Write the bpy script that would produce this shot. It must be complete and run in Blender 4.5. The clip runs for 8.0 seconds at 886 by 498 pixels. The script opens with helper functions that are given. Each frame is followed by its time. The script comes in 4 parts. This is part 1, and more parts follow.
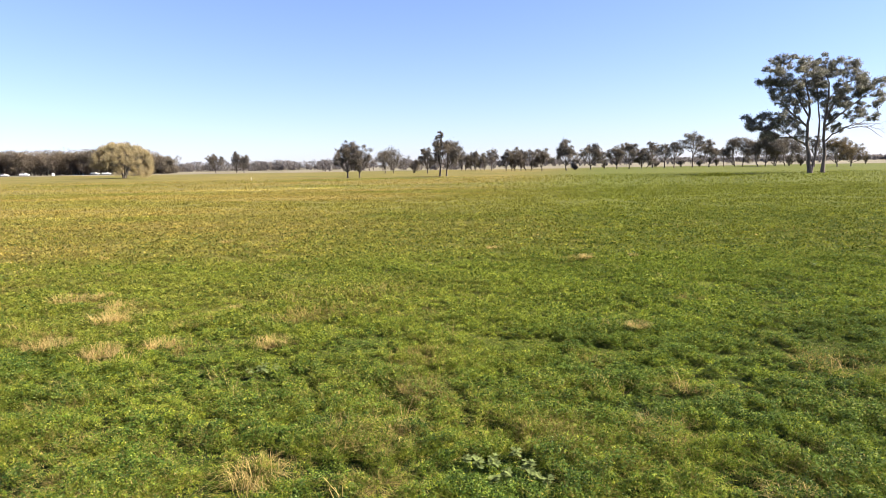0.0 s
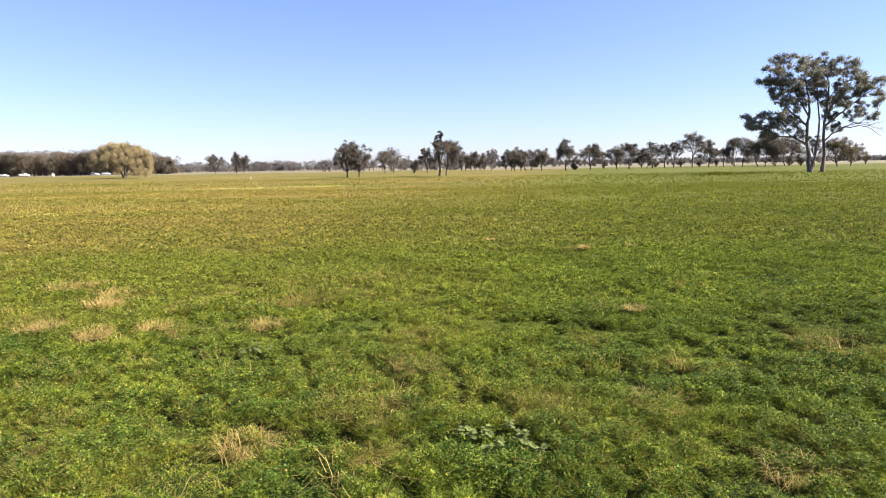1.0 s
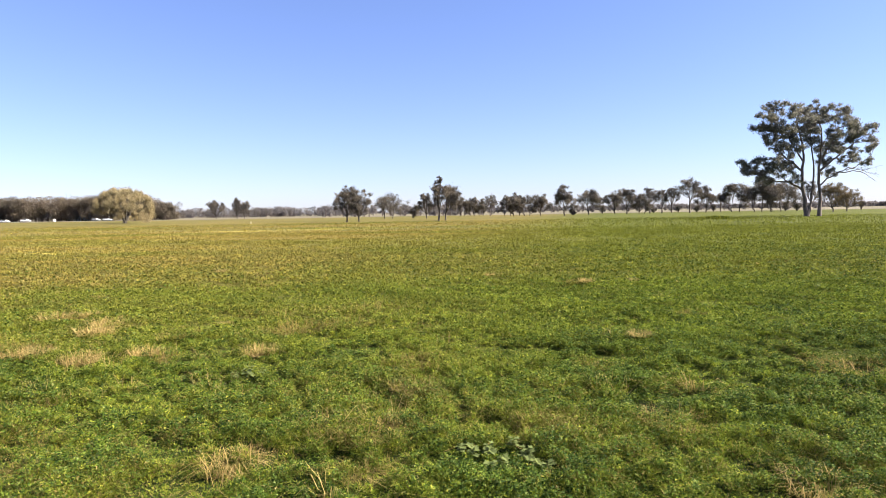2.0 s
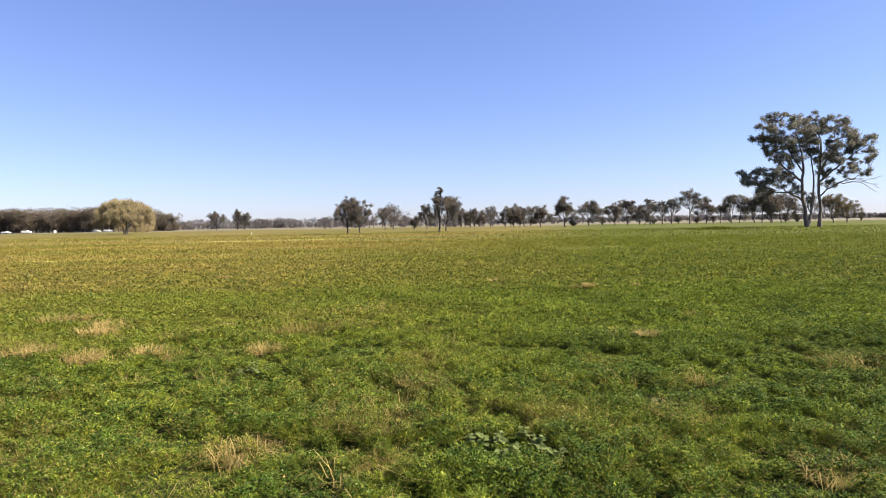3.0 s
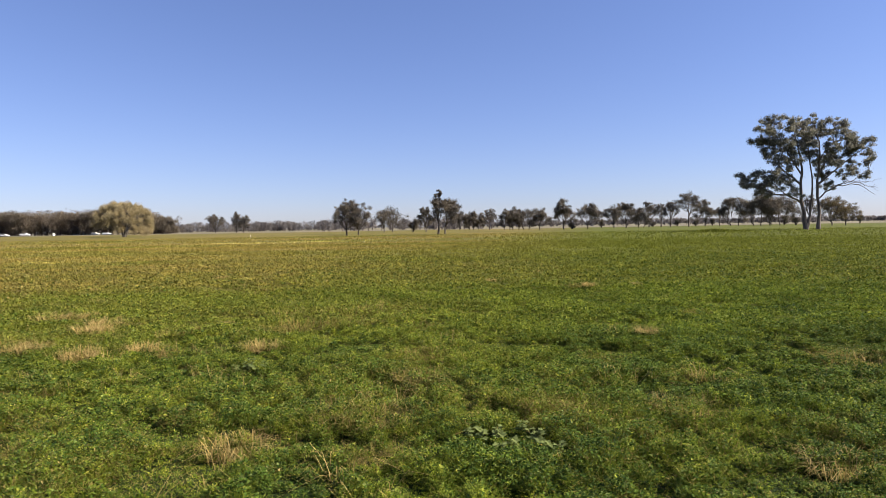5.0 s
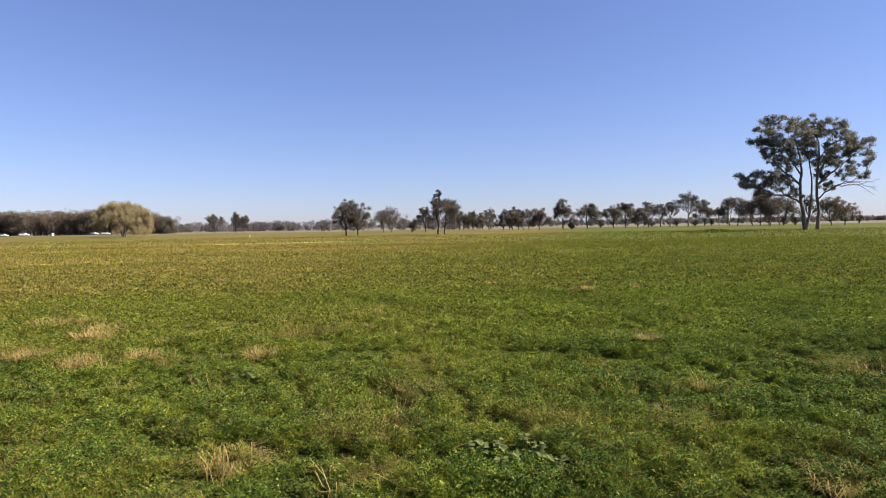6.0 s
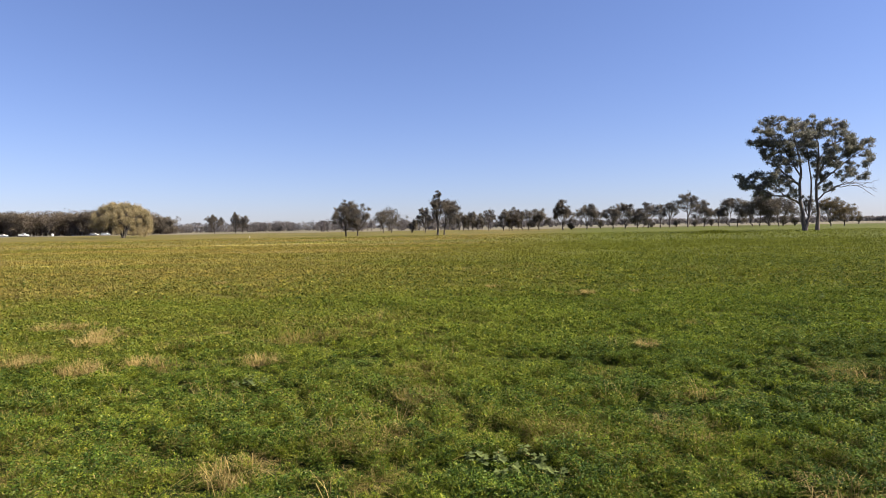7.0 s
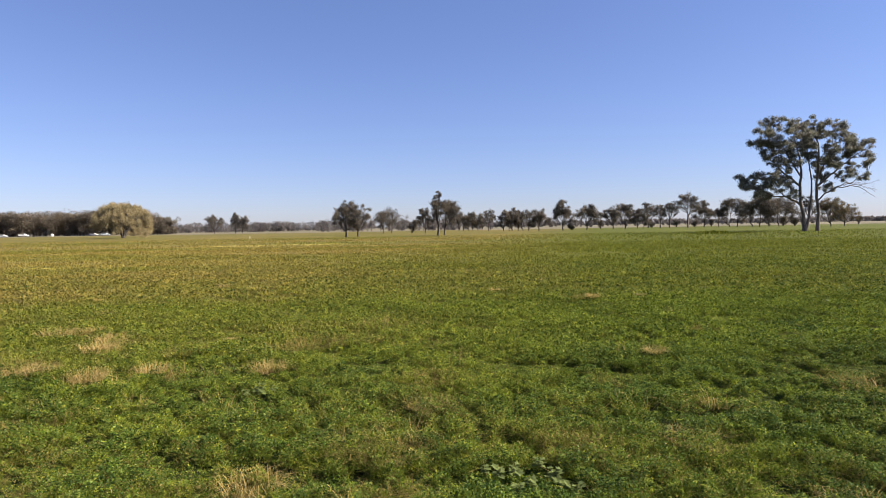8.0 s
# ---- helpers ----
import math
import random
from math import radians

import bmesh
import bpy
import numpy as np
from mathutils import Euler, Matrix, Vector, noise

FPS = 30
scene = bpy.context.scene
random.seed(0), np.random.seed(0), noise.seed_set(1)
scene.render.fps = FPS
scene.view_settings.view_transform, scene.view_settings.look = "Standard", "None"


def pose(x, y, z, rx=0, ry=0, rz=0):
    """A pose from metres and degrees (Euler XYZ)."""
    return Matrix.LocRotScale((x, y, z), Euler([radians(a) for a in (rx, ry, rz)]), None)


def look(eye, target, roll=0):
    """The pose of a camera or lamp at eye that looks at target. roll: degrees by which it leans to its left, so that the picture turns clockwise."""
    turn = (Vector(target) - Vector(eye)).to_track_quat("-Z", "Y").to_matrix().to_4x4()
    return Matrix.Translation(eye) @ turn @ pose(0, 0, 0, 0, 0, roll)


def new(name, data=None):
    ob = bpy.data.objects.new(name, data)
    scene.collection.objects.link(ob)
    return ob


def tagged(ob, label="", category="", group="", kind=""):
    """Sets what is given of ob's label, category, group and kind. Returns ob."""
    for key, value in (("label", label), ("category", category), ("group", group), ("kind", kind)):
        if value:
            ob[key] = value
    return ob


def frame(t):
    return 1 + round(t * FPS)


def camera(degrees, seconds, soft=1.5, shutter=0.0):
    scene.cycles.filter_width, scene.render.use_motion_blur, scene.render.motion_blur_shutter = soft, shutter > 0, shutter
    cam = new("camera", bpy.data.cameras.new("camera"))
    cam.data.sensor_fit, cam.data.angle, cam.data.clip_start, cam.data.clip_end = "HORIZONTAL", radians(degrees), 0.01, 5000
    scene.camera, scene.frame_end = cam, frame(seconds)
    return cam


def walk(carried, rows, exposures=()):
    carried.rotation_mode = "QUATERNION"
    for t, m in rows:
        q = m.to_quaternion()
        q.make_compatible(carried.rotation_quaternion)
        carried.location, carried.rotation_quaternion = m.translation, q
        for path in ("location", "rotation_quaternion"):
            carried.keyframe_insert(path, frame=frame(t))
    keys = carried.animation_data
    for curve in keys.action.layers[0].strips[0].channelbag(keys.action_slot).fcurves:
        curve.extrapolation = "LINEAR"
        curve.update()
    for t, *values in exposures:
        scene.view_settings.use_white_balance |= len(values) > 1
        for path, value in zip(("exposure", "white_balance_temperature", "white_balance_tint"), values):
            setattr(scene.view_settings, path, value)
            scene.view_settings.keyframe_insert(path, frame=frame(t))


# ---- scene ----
# ---- camera and its flight ----
cam = camera(73.0, 8.0, soft=0.7)
PATH = [
    (0, (0.066, 0.074, 2.67), (0.049, 2.054, 2.39)),
    (0.5, (0.102, 0.075, 2.521), (0.085, 2.056, 2.243)),
    (1, (0.13, 0.107, 2.366), (0.113, 2.087, 2.089)),
    (1.2, (0.13, 0.131, 2.288), (0.116, 2.121, 2.015)),
    (1.4, (0.131, 0.156, 2.211), (0.116, 2.146, 1.944)),
    (1.5, (0.131, 0.168, 2.172), (0.116, 2.153, 1.926)),
    (1.6, (0.128, 0.185, 2.139), (0.116, 2.175, 1.895)),
    (1.7, (0.125, 0.201, 2.106), (0.113, 2.191, 1.89)),
    (1.8, (0.121, 0.218, 2.073), (0.109, 2.208, 1.886)),
    (1.9, (0.118, 0.234, 2.04), (0.106, 2.224, 1.878)),
    (2, (0.115, 0.251, 2.007), (0.103, 2.247, 1.882)),
    (2.2, (0.105, 0.262, 1.978), (0.093, 2.252, 1.854)),
    (3.3, (0.015, 0.268, 1.733), (0.003, 2.258, 1.656)),
    (3.5, (0.01, 0.268, 1.695), (0.001, 2.266, 1.618)),
    (4, (0.003, 0.264, 1.633), (-0.005, 2.263, 1.557)),
    (4.5, (0.044, 0.293, 1.663), (0.035, 2.291, 1.587)),
    (6, (0.033, 0.37, 1.801), (0.026, 2.368, 1.724)),
    (6.5, (0.041, 0.378, 1.863), (0.035, 2.377, 1.787)),
    (7, (0.031, 0.35, 1.902), (0.025, 2.349, 1.826)),
    (7.5, (-0.008, 0.341, 1.956), (-0.014, 2.34, 1.88)),
    (8, (-0.1, 0.356, 2.009), (-0.105, 2.355, 1.933)),
]
EXPOSURES = [(0, 2.15), (1.2, 2.1), (2.2, 2.05), (3.3, 1.74), (4.0, 1.55), (4.5, 1.52), (8, 1.52)]
walk(cam, [(t, look(eye, target, -0.95)) for t, eye, target in PATH], EXPOSURES)

# ---- daylight ----
SUN_ELEVATION, SUN_AZIMUTH = radians(41), radians(96)   # azimuth clockwise from +y
world = bpy.data.worlds.new("world")
scene.world = world
world.use_nodes = True
wn, wl = world.node_tree.nodes, world.node_tree.links
sky = wn.new("ShaderNodeTexSky")
sky.sky_type, sky.sun_disc = "NISHITA", False
sky.sun_elevation, sky.sun_rotation = SUN_ELEVATION, SUN_AZIMUTH
sky.air_density, sky.dust_density, sky.ozone_density = 1.0, 0.25, 1.0
tint = wn.new("ShaderNodeMix")
tint.data_type, tint.blend_type = "RGBA", "MULTIPLY"
tint.inputs["Factor"].default_value = 1.0
tint.inputs["B"].default_value = (0.884, 0.975, 1.47, 1)
soften = wn.new("ShaderNodeGamma")
soften.inputs["Gamma"].default_value = 0.84
wl.new(sky.outputs["Color"], soften.inputs["Color"])
wl.new(soften.outputs["Color"], tint.inputs["A"])
wl.new(tint.outputs["Result"], wn["Background"].inputs["Color"])
wn["Background"].inputs["Strength"].default_value = 0.047
sun_data = bpy.data.lights.new("sun", "SUN")
sun_data.energy, sun_data.angle, sun_data.color = 5.0, radians(0.5), (1.0, 0.93, 0.8)
sun = new("sun", sun_data)
sun_way = Vector((math.sin(SUN_AZIMUTH) * math.cos(SUN_ELEVATION), math.cos(SUN_AZIMUTH) * math.cos(SUN_ELEVATION), math.sin(SUN_ELEVATION)))
sun.matrix_world = look(sun_way * 50, (0, 0, 0))


# ---- materials ----
def ramp(nt, fac, stops):
    node = nt.nodes.new("ShaderNodeValToRGB")
    els = node.color_ramp.elements
    while len(els) < len(stops):
        els.new(0.5)
    for el, (p, c) in zip(els, stops):
        el.position, el.color = p, (*c, 1)
    nt.links.new(fac, node.inputs["Fac"])
    return node.outputs["Color"]


def noise_of(nt, scale, detail=3.0, rough=0.55, stretch=(1, 1, 1)):
    geo = nt.nodes.new("ShaderNodeNewGeometry")
    mapping = nt.nodes.new("ShaderNodeMapping")
    mapping.inputs["Scale"].default_value = stretch
    nt.links.new(geo.outputs["Position"], mapping.inputs["Vector"])
    n = nt.nodes.new("ShaderNodeTexNoise")
    n.inputs["Scale"].default_value, n.inputs["Detail"].default_value, n.inputs["Roughness"].default_value = scale, detail, rough
    nt.links.new(mapping.outputs["Vector"], n.inputs["Vector"])
    return n.outputs["Fac"]


def mix_colour(nt, fac, a, b, blend="MIX"):
    m = nt.nodes.new("ShaderNodeMix")
    m.data_type, m.blend_type = "RGBA", blend
    for sock, v in ((m.inputs["Factor"], fac), (m.inputs["A"], a), (m.inputs["B"], b)):
        if isinstance(v, bpy.types.NodeSocket):
            nt.links.new(v, sock)
        elif isinstance(v, tuple):
            sock.default_value = (*v, 1)
        else:
            sock.default_value = v
    return m.outputs["Result"]


def material(name):
    m = bpy.data.materials.new(name)
    m.use_nodes = True
    return m, m.node_tree, m.node_tree.nodes["Principled BSDF"]


def leaf_material(name, stops, patch_scale=0.5, patch=((0.7, 0.7, 0.7), (1.25, 1.2, 1.1)), rough=0.6, through_light=0.3, gloss=0.15, dry=None, clump=0.0):
    """Leaf colour varies from leaf to leaf and from patch to patch; some light shines through."""
    m, nt, bsdf = material(name)
    geo = nt.nodes.new("ShaderNodeNewGeometry")
    one = ramp(nt, geo.outputs["Random Per Island"], stops)
    colour = mix_colour(nt, 1.0, one, ramp(nt, noise_of(nt, patch_scale), [(0.32, patch[0]), (0.68, patch[1])]), "MULTIPLY")
    if dry:
        colour = mix_colour(nt, dry_share(nt), colour, ramp(nt, geo.outputs["Random Per Island"], dry))
    if clump:   # single plants differ in vigour and hue
        colour = mix_colour(nt, 1.0, colour, ramp(nt, noise_of(nt, clump, 2, 0.6), [(0.34, (0.52, 0.56, 0.55)), (0.5, (0.97, 0.97, 0.95)), (0.68, (1.52, 1.38, 1.1))]), "MULTIPLY")
    nt.links.new(colour, bsdf.inputs["Base Color"])
    bsdf.inputs["Roughness"].default_value = rough
    bsdf.inputs["Specular IOR Level"].default_value = gloss
    tr = nt.nodes.new("ShaderNodeBsdfTranslucent")
    nt.links.new(colour, tr.inputs["Color"])
    mx = nt.nodes.new("ShaderNodeMixShader")
    mx.inputs["Fac"].default_value = through_light
    nt.links.new(bsdf.outputs[0], mx.inputs[1])
    nt.links.new(tr.outputs[0], mx.inputs[2])
    nt.links.new(mx.outputs[0], nt.nodes["Material Output"].inputs["Surface"])
    return m


def plain_material(name, a, b, scale, rough=0.8, bump=0.0, metal=0.0, stretch=(1, 1, 1)):
    m, nt, bsdf = material(name)
    n = noise_of(nt, scale, 5, 0.6, stretch)
    nt.links.new(ramp(nt, n, [(0.3, a), (0.7, b)]), bsdf.inputs["Base Color"])
    bsdf.inputs["Roughness"].default_value, bsdf.inputs["Metallic"].default_value = rough, metal
    if bump:
        bn = nt.nodes.new("ShaderNodeBump")
        bn.inputs["Strength"].default_value = bump
        nt.links.new(n, bn.inputs["Height"])
        nt.links.new(bn.outputs[0], bsdf.inputs["Normal"])
    return m


def dry_share(nt):
    """How far the growth has yellowed: in drifts, and more to the west."""
    big = ramp(nt, noise_of(nt, 0.045, 5, 0.62, (0.5, 1.5, 1)), [(0.3, (0, 0, 0)), (0.56, (1, 1, 1))])
    geo = nt.nodes.new("ShaderNodeNewGeometry")
    sep = nt.nodes.new("ShaderNodeSeparateXYZ")
    nt.links.new(geo.outputs["Position"], sep.inputs[0])
    far = nt.nodes.new("ShaderNodeMath")
    far.operation = "MULTIPLY_ADD"
    nt.links.new(sep.outputs["Y"], far.inputs[0])
    far.inputs[1].default_value = -0.25
    nt.links.new(sep.outputs["X"], far.inputs[2])
    west = nt.nodes.new("ShaderNodeMapRange")
    nt.links.new(far.outputs[0], west.inputs["Value"])
    west.inputs["From Min"].default_value, west.inputs["From Max"].default_value = 1, -22
    west.inputs["To Min"].default_value, west.inputs["To Max"].default_value = 0.03, 1.0
    share = nt.nodes.new("ShaderNodeMath")
    share.operation = "MULTIPLY"
    nt.links.new(west.outputs[0], share.inputs[0])
    nt.links.new(big, share.inputs[1])
    return share.outputs[0]


def ground_material():
    """Short pasture over soil and thatch coloured dark as if shaded; beyond the paddock a dry stubble field."""
    m, nt, bsdf = material("pasture_ground")
    green = ramp(nt, noise_of(nt, 1.7, 6, 0.65), [(0.3, (0.043, 0.053, 0.009)), (0.5, (0.07, 0.08, 0.013)), (0.7, (0.103, 0.108, 0.022))])
    dryish = ramp(nt, noise_of(nt, 0.6, 6, 0.7), [(0.3, (0.09, 0.075, 0.02)), (0.7, (0.17, 0.132, 0.04))])
    geo = nt.nodes.new("ShaderNodeNewGeometry")
    sep = nt.nodes.new("ShaderNodeSeparateXYZ")
    nt.links.new(geo.outputs["Position"], sep.inputs[0])
    sward = mix_colour(nt, dry_share(nt), green, dryish)
    # long drifts of ranker and thinner growth
    drift = ramp(nt, noise_of(nt, 0.11, 6, 0.7, (0.35, 1.6, 1)), [(0.32, (0.62, 0.6, 0.58)), (0.52, (0.92, 0.9, 0.9)), (0.7, (1.2, 1.08, 1.0))])
    sward = mix_colour(nt, 1.0, sward, drift, "MULTIPLY")
    # soil and thatch between the near plants, the leaves' shade painted into their colour
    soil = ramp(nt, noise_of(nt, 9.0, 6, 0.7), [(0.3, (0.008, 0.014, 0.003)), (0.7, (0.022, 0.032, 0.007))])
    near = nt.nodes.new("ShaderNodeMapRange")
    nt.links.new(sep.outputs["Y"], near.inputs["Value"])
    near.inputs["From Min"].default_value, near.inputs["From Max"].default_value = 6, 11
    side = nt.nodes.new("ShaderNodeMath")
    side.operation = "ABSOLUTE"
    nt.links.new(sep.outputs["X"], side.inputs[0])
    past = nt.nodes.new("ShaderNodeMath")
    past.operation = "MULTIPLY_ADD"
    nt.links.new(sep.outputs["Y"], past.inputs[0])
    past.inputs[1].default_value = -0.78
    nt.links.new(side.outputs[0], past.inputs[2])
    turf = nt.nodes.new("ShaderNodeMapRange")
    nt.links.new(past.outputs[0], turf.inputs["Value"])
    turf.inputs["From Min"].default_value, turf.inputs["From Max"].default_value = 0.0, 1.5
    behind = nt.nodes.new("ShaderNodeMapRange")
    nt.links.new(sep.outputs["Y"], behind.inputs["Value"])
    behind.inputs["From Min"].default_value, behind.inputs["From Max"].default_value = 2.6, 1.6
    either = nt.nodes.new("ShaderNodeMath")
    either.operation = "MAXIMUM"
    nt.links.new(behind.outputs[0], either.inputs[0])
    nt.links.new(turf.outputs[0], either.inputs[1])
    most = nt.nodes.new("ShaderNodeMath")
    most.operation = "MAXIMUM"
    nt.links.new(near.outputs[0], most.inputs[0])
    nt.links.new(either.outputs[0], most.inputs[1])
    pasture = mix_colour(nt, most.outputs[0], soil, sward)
    # stubble past the far edge of the paddock
    edge = nt.nodes.new("ShaderNodeMath")
    edge.operation = "MULTIPLY_ADD"
    nt.links.new(noise_of(nt, 0.02, 3), edge.inputs[0])
    edge.inputs[1].default_value = 70
    nt.links.new(sep.outputs["Y"], edge.inputs[2])
    far = nt.nodes.new("ShaderNodeMapRange")
    nt.links.new(edge.outputs[0], far.inputs["Value"])
    far.inputs["From Min"].default_value, far.inputs["From Max"].default_value = 318, 336
    straw = ramp(nt, noise_of(nt, 0.05, 5, 0.6, (0.3, 1.5, 1)), [(0.38, (0.085, 0.076, 0.055)), (0.6, (0.165, 0.14, 0.1))])
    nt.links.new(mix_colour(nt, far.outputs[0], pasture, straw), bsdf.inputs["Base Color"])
    bsdf.inputs["Roughness"].default_value, bsdf.inputs["Specular IOR Level"].default_value = 0.95, 0.1
    bn = nt.nodes.new("ShaderNodeBump")
    bn.inputs["Strength"].default_value, bn.inputs["Distance"].default_value = 0.9, 0.12
    nt.links.new(noise_of(nt, 3.0, 8, 0.7), bn.inputs["Height"])
    nt.links.new(bn.outputs[0], bsdf.inputs["Normal"])
    return m


M_GROUND = ground_material()
M_CLOVER = leaf_material("clover_leaf", [(0, (0.018, 0.036, 0.006)), (0.45, (0.04, 0.074, 0.0115)), (0.85, (0.086, 0.127, 0.023)), (1, (0.18, 0.208, 0.075))], 1.5, ((0.7, 0.74, 0.8), (1.22, 1.16, 0.95)), rough=0.6, through_light=0.18, gloss=0.05, clump=9.0)
M_PASTURE = leaf_material("mid_pasture", [(0, (0.058, 0.078, 0.01)), (0.5, (0.105, 0.124, 0.016)), (1, (0.175, 0.184, 0.031))], 0.5, ((0.8, 0.84, 0.9), (1.25, 1.16, 0.95)), rough=0.7, through_light=0.25, gloss=0.05, clump=2.2, dry=[(0, (0.168, 0.13, 0.034)), (0.6, (0.212, 0.163, 0.044)), (1, (0.27, 0.21, 0.06))])
M_GRASS = leaf_material("grass_blade", [(0, (0.05, 0.079, 0.008)), (0.6, (0.114, 0.158, 0.015)), (1, (0.235, 0.252, 0.046))], 0.4, rough=0.7, through_light=0.25, gloss=0.04, clump=7.0, dry=[(0, (0.12, 0.108, 0.019)), (0.6, (0.208, 0.178, 0.036)), (1, (0.33, 0.27, 0.083))])
M_FADED = leaf_material("faded_grass_blade", [(0, (0.11, 0.084, 0.026)), (0.6, (0.2, 0.152, 0.048)), (1, (0.34, 0.265, 0.105))], 1.2, rough=0.75, gloss=0.05)
M_STRAW = leaf_material("dry_grass_blade", [(0, (0.22, 0.155, 0.053)), (0.6, (0.37, 0.27, 0.105)), (1, (0.54, 0.425, 0.2))], 1.2, rough=0.65)
M_MAT = leaf_material("matted_dead_grass", [(0, (0.13, 0.095, 0.032)), (0.6, (0.22, 0.165, 0.055)), (1, (0.34, 0.265, 0.1))], 1.5, rough=0.8)
M_FLOWER = leaf_material("yellow_petals", [(0, (0.5, 0.41, 0.07)), (0.7, (0.64, 0.55, 0.14)), (1, (0.7, 0.66, 0.42))], 0.3)
M_WEED = leaf_material("thistle_leaf", [(0, (0.075, 0.1, 0.03)), (1, (0.13, 0.155, 0.055))], 14.0, ((0.65, 0.68, 0.7), (1.25, 1.2, 1.1)), rough=0.8, gloss=0.05)
M_GUM = leaf_material("gum_leaf", [(0, (0.083, 0.08, 0.065)), (0.6, (0.168, 0.16, 0.13)), (1, (0.35, 0.335, 0.28))], 0.35, ((0.62, 0.65, 0.71), (1.3, 1.25, 1.12)), through_light=0.35)
M_GUM_BROWN = leaf_material("bronze_gum_leaf", [(0, (0.07, 0.053, 0.028)), (0.6, (0.125, 0.092, 0.045)), (1, (0.185, 0.14, 0.072))], 0.3)
M_FAR_GUM = leaf_material("distant_gum_leaf", [(0, (0.075, 0.065, 0.055)), (0.6, (0.116, 0.101, 0.084)), (1, (0.17, 0.149, 0.124))], 0.25, ((0.6, 0.62, 0.68), (1.35, 1.25, 1.1)), through_light=0.32)
# aerial haze is painted into this leaf colour, paler and greyer for far woods
M_HAZE_LEAF = leaf_material("haze_tinted_leaf", [(0, (0.135, 0.122, 0.125)), (0.6, (0.165, 0.15, 0.152)), (1, (0.2, 0.182, 0.18))], 0.05, through_light=0.45)
M_WOOD_LEAF = leaf_material("woodland_leaf", [(0, (0.13, 0.106, 0.08)), (0.6, (0.155, 0.126, 0.095)), (1, (0.185, 0.15, 0.114))], 0.06, ((0.8, 0.82, 0.82), (1.22, 1.16, 1.1)), through_light=0.45)
M_WILLOW = leaf_material("willow_leaf", [(0, (0.2, 0.165, 0.092)), (0.6, (0.27, 0.222, 0.128)), (1, (0.36, 0.3, 0.18))], 0.35, ((0.72, 0.72, 0.7), (1.25, 1.18, 1.08)))
M_BARK = plain_material("gum_bark", (0.045, 0.034, 0.028), (0.18, 0.137, 0.11), 1.3, 0.9, 0.6, 0, (3, 3, 0.5))
M_DARK_BARK = plain_material("dark_bark", (0.035, 0.028, 0.022), (0.11, 0.09, 0.07), 1.5, 0.9, 0.5, 0, (3, 3, 0.5))
M_WHITE = plain_material("white_paint", (0.68, 0.68, 0.66), (0.8, 0.8, 0.78), 0.6, 0.4)
M_WALL = plain_material("weatherboard", (0.55, 0.52, 0.46), (0.72, 0.7, 0.64), 0.8, 0.8)
M_ROOF = plain_material("roof_iron", (0.32, 0.32, 0.32), (0.45, 0.44, 0.43), 0.5, 0.45, 0, 0.5)
M_GLASS = plain_material("dark_glass", (0.015, 0.018, 0.02), (0.03, 0.035, 0.04), 2.0, 0.08)
M_RUBBER = plain_material("tyre_rubber", (0.015, 0.015, 0.015), (0.03, 0.03, 0.03), 8.0, 0.85)
M_POST = plain_material("weathered_post", (0.3, 0.27, 0.2), (0.5, 0.45, 0.34), 12.0, 0.9, 0.3)
M_EARTH = plain_material("dry_earth", (0.2, 0.165, 0.11), (0.32, 0.27, 0.19), 0.7, 0.95, 0.4)

# ---- mesh helpers ----
rng = np.random.default_rng(7)


def mesh_of(name, verts, faces, mats, face_mats=None, smooth=False):
    """A mesh from arrays; all faces have the same number of corners."""
    me = bpy.data.meshes.new(name)
    verts, faces = np.asarray(verts, np.float32), np.asarray(faces, np.int32)
    k = faces.shape[1]
    me.vertices.add(len(verts))
    me.vertices.foreach_set("co", verts.ravel())
    me.loops.add(faces.size)
    me.loops.foreach_set("vertex_index", faces.ravel())
    me.polygons.add(len(faces))
    me.polygons.foreach_set("loop_start", np.arange(len(faces), dtype=np.int32) * k)
    for mat in mats:
        me.materials.append(mat)
    if face_mats is not None:
        me.polygons.foreach_set("material_index", np.asarray(face_mats, np.int32))
    me.polygons.foreach_set("use_smooth", np.full(len(faces), smooth))
    me.update(calc_edges=True)
    return me


def hash2(i, j, seed):
    v = np.sin(i * 127.1 + j * 311.7 + seed * 74.7) * 43758.5453
    return v - np.floor(v)


def value_noise(x, y, cell, seed):
    """Smooth noise between 0 and 1 over the plan."""
    c, d = math.cos(seed * 0.83), math.sin(seed * 0.83)
    u, v = (x * c - y * d) / cell, (x * d + y * c) / cell
    i, j = np.floor(u), np.floor(v)
    fu, fv = u - i, v - j
    fu, fv = fu * fu * (3 - 2 * fu), fv * fv * (3 - 2 * fv)
    a = hash2(i, j, seed) * (1 - fu) + hash2(i + 1, j, seed) * fu
    b = hash2(i, j + 1, seed) * (1 - fu) + hash2(i + 1, j + 1, seed) * fu
    return a * (1 - fv) + b * fv


def unit(v):
    return v / np.maximum(np.linalg.norm(v, axis=-1, keepdims=True), 1e-9)


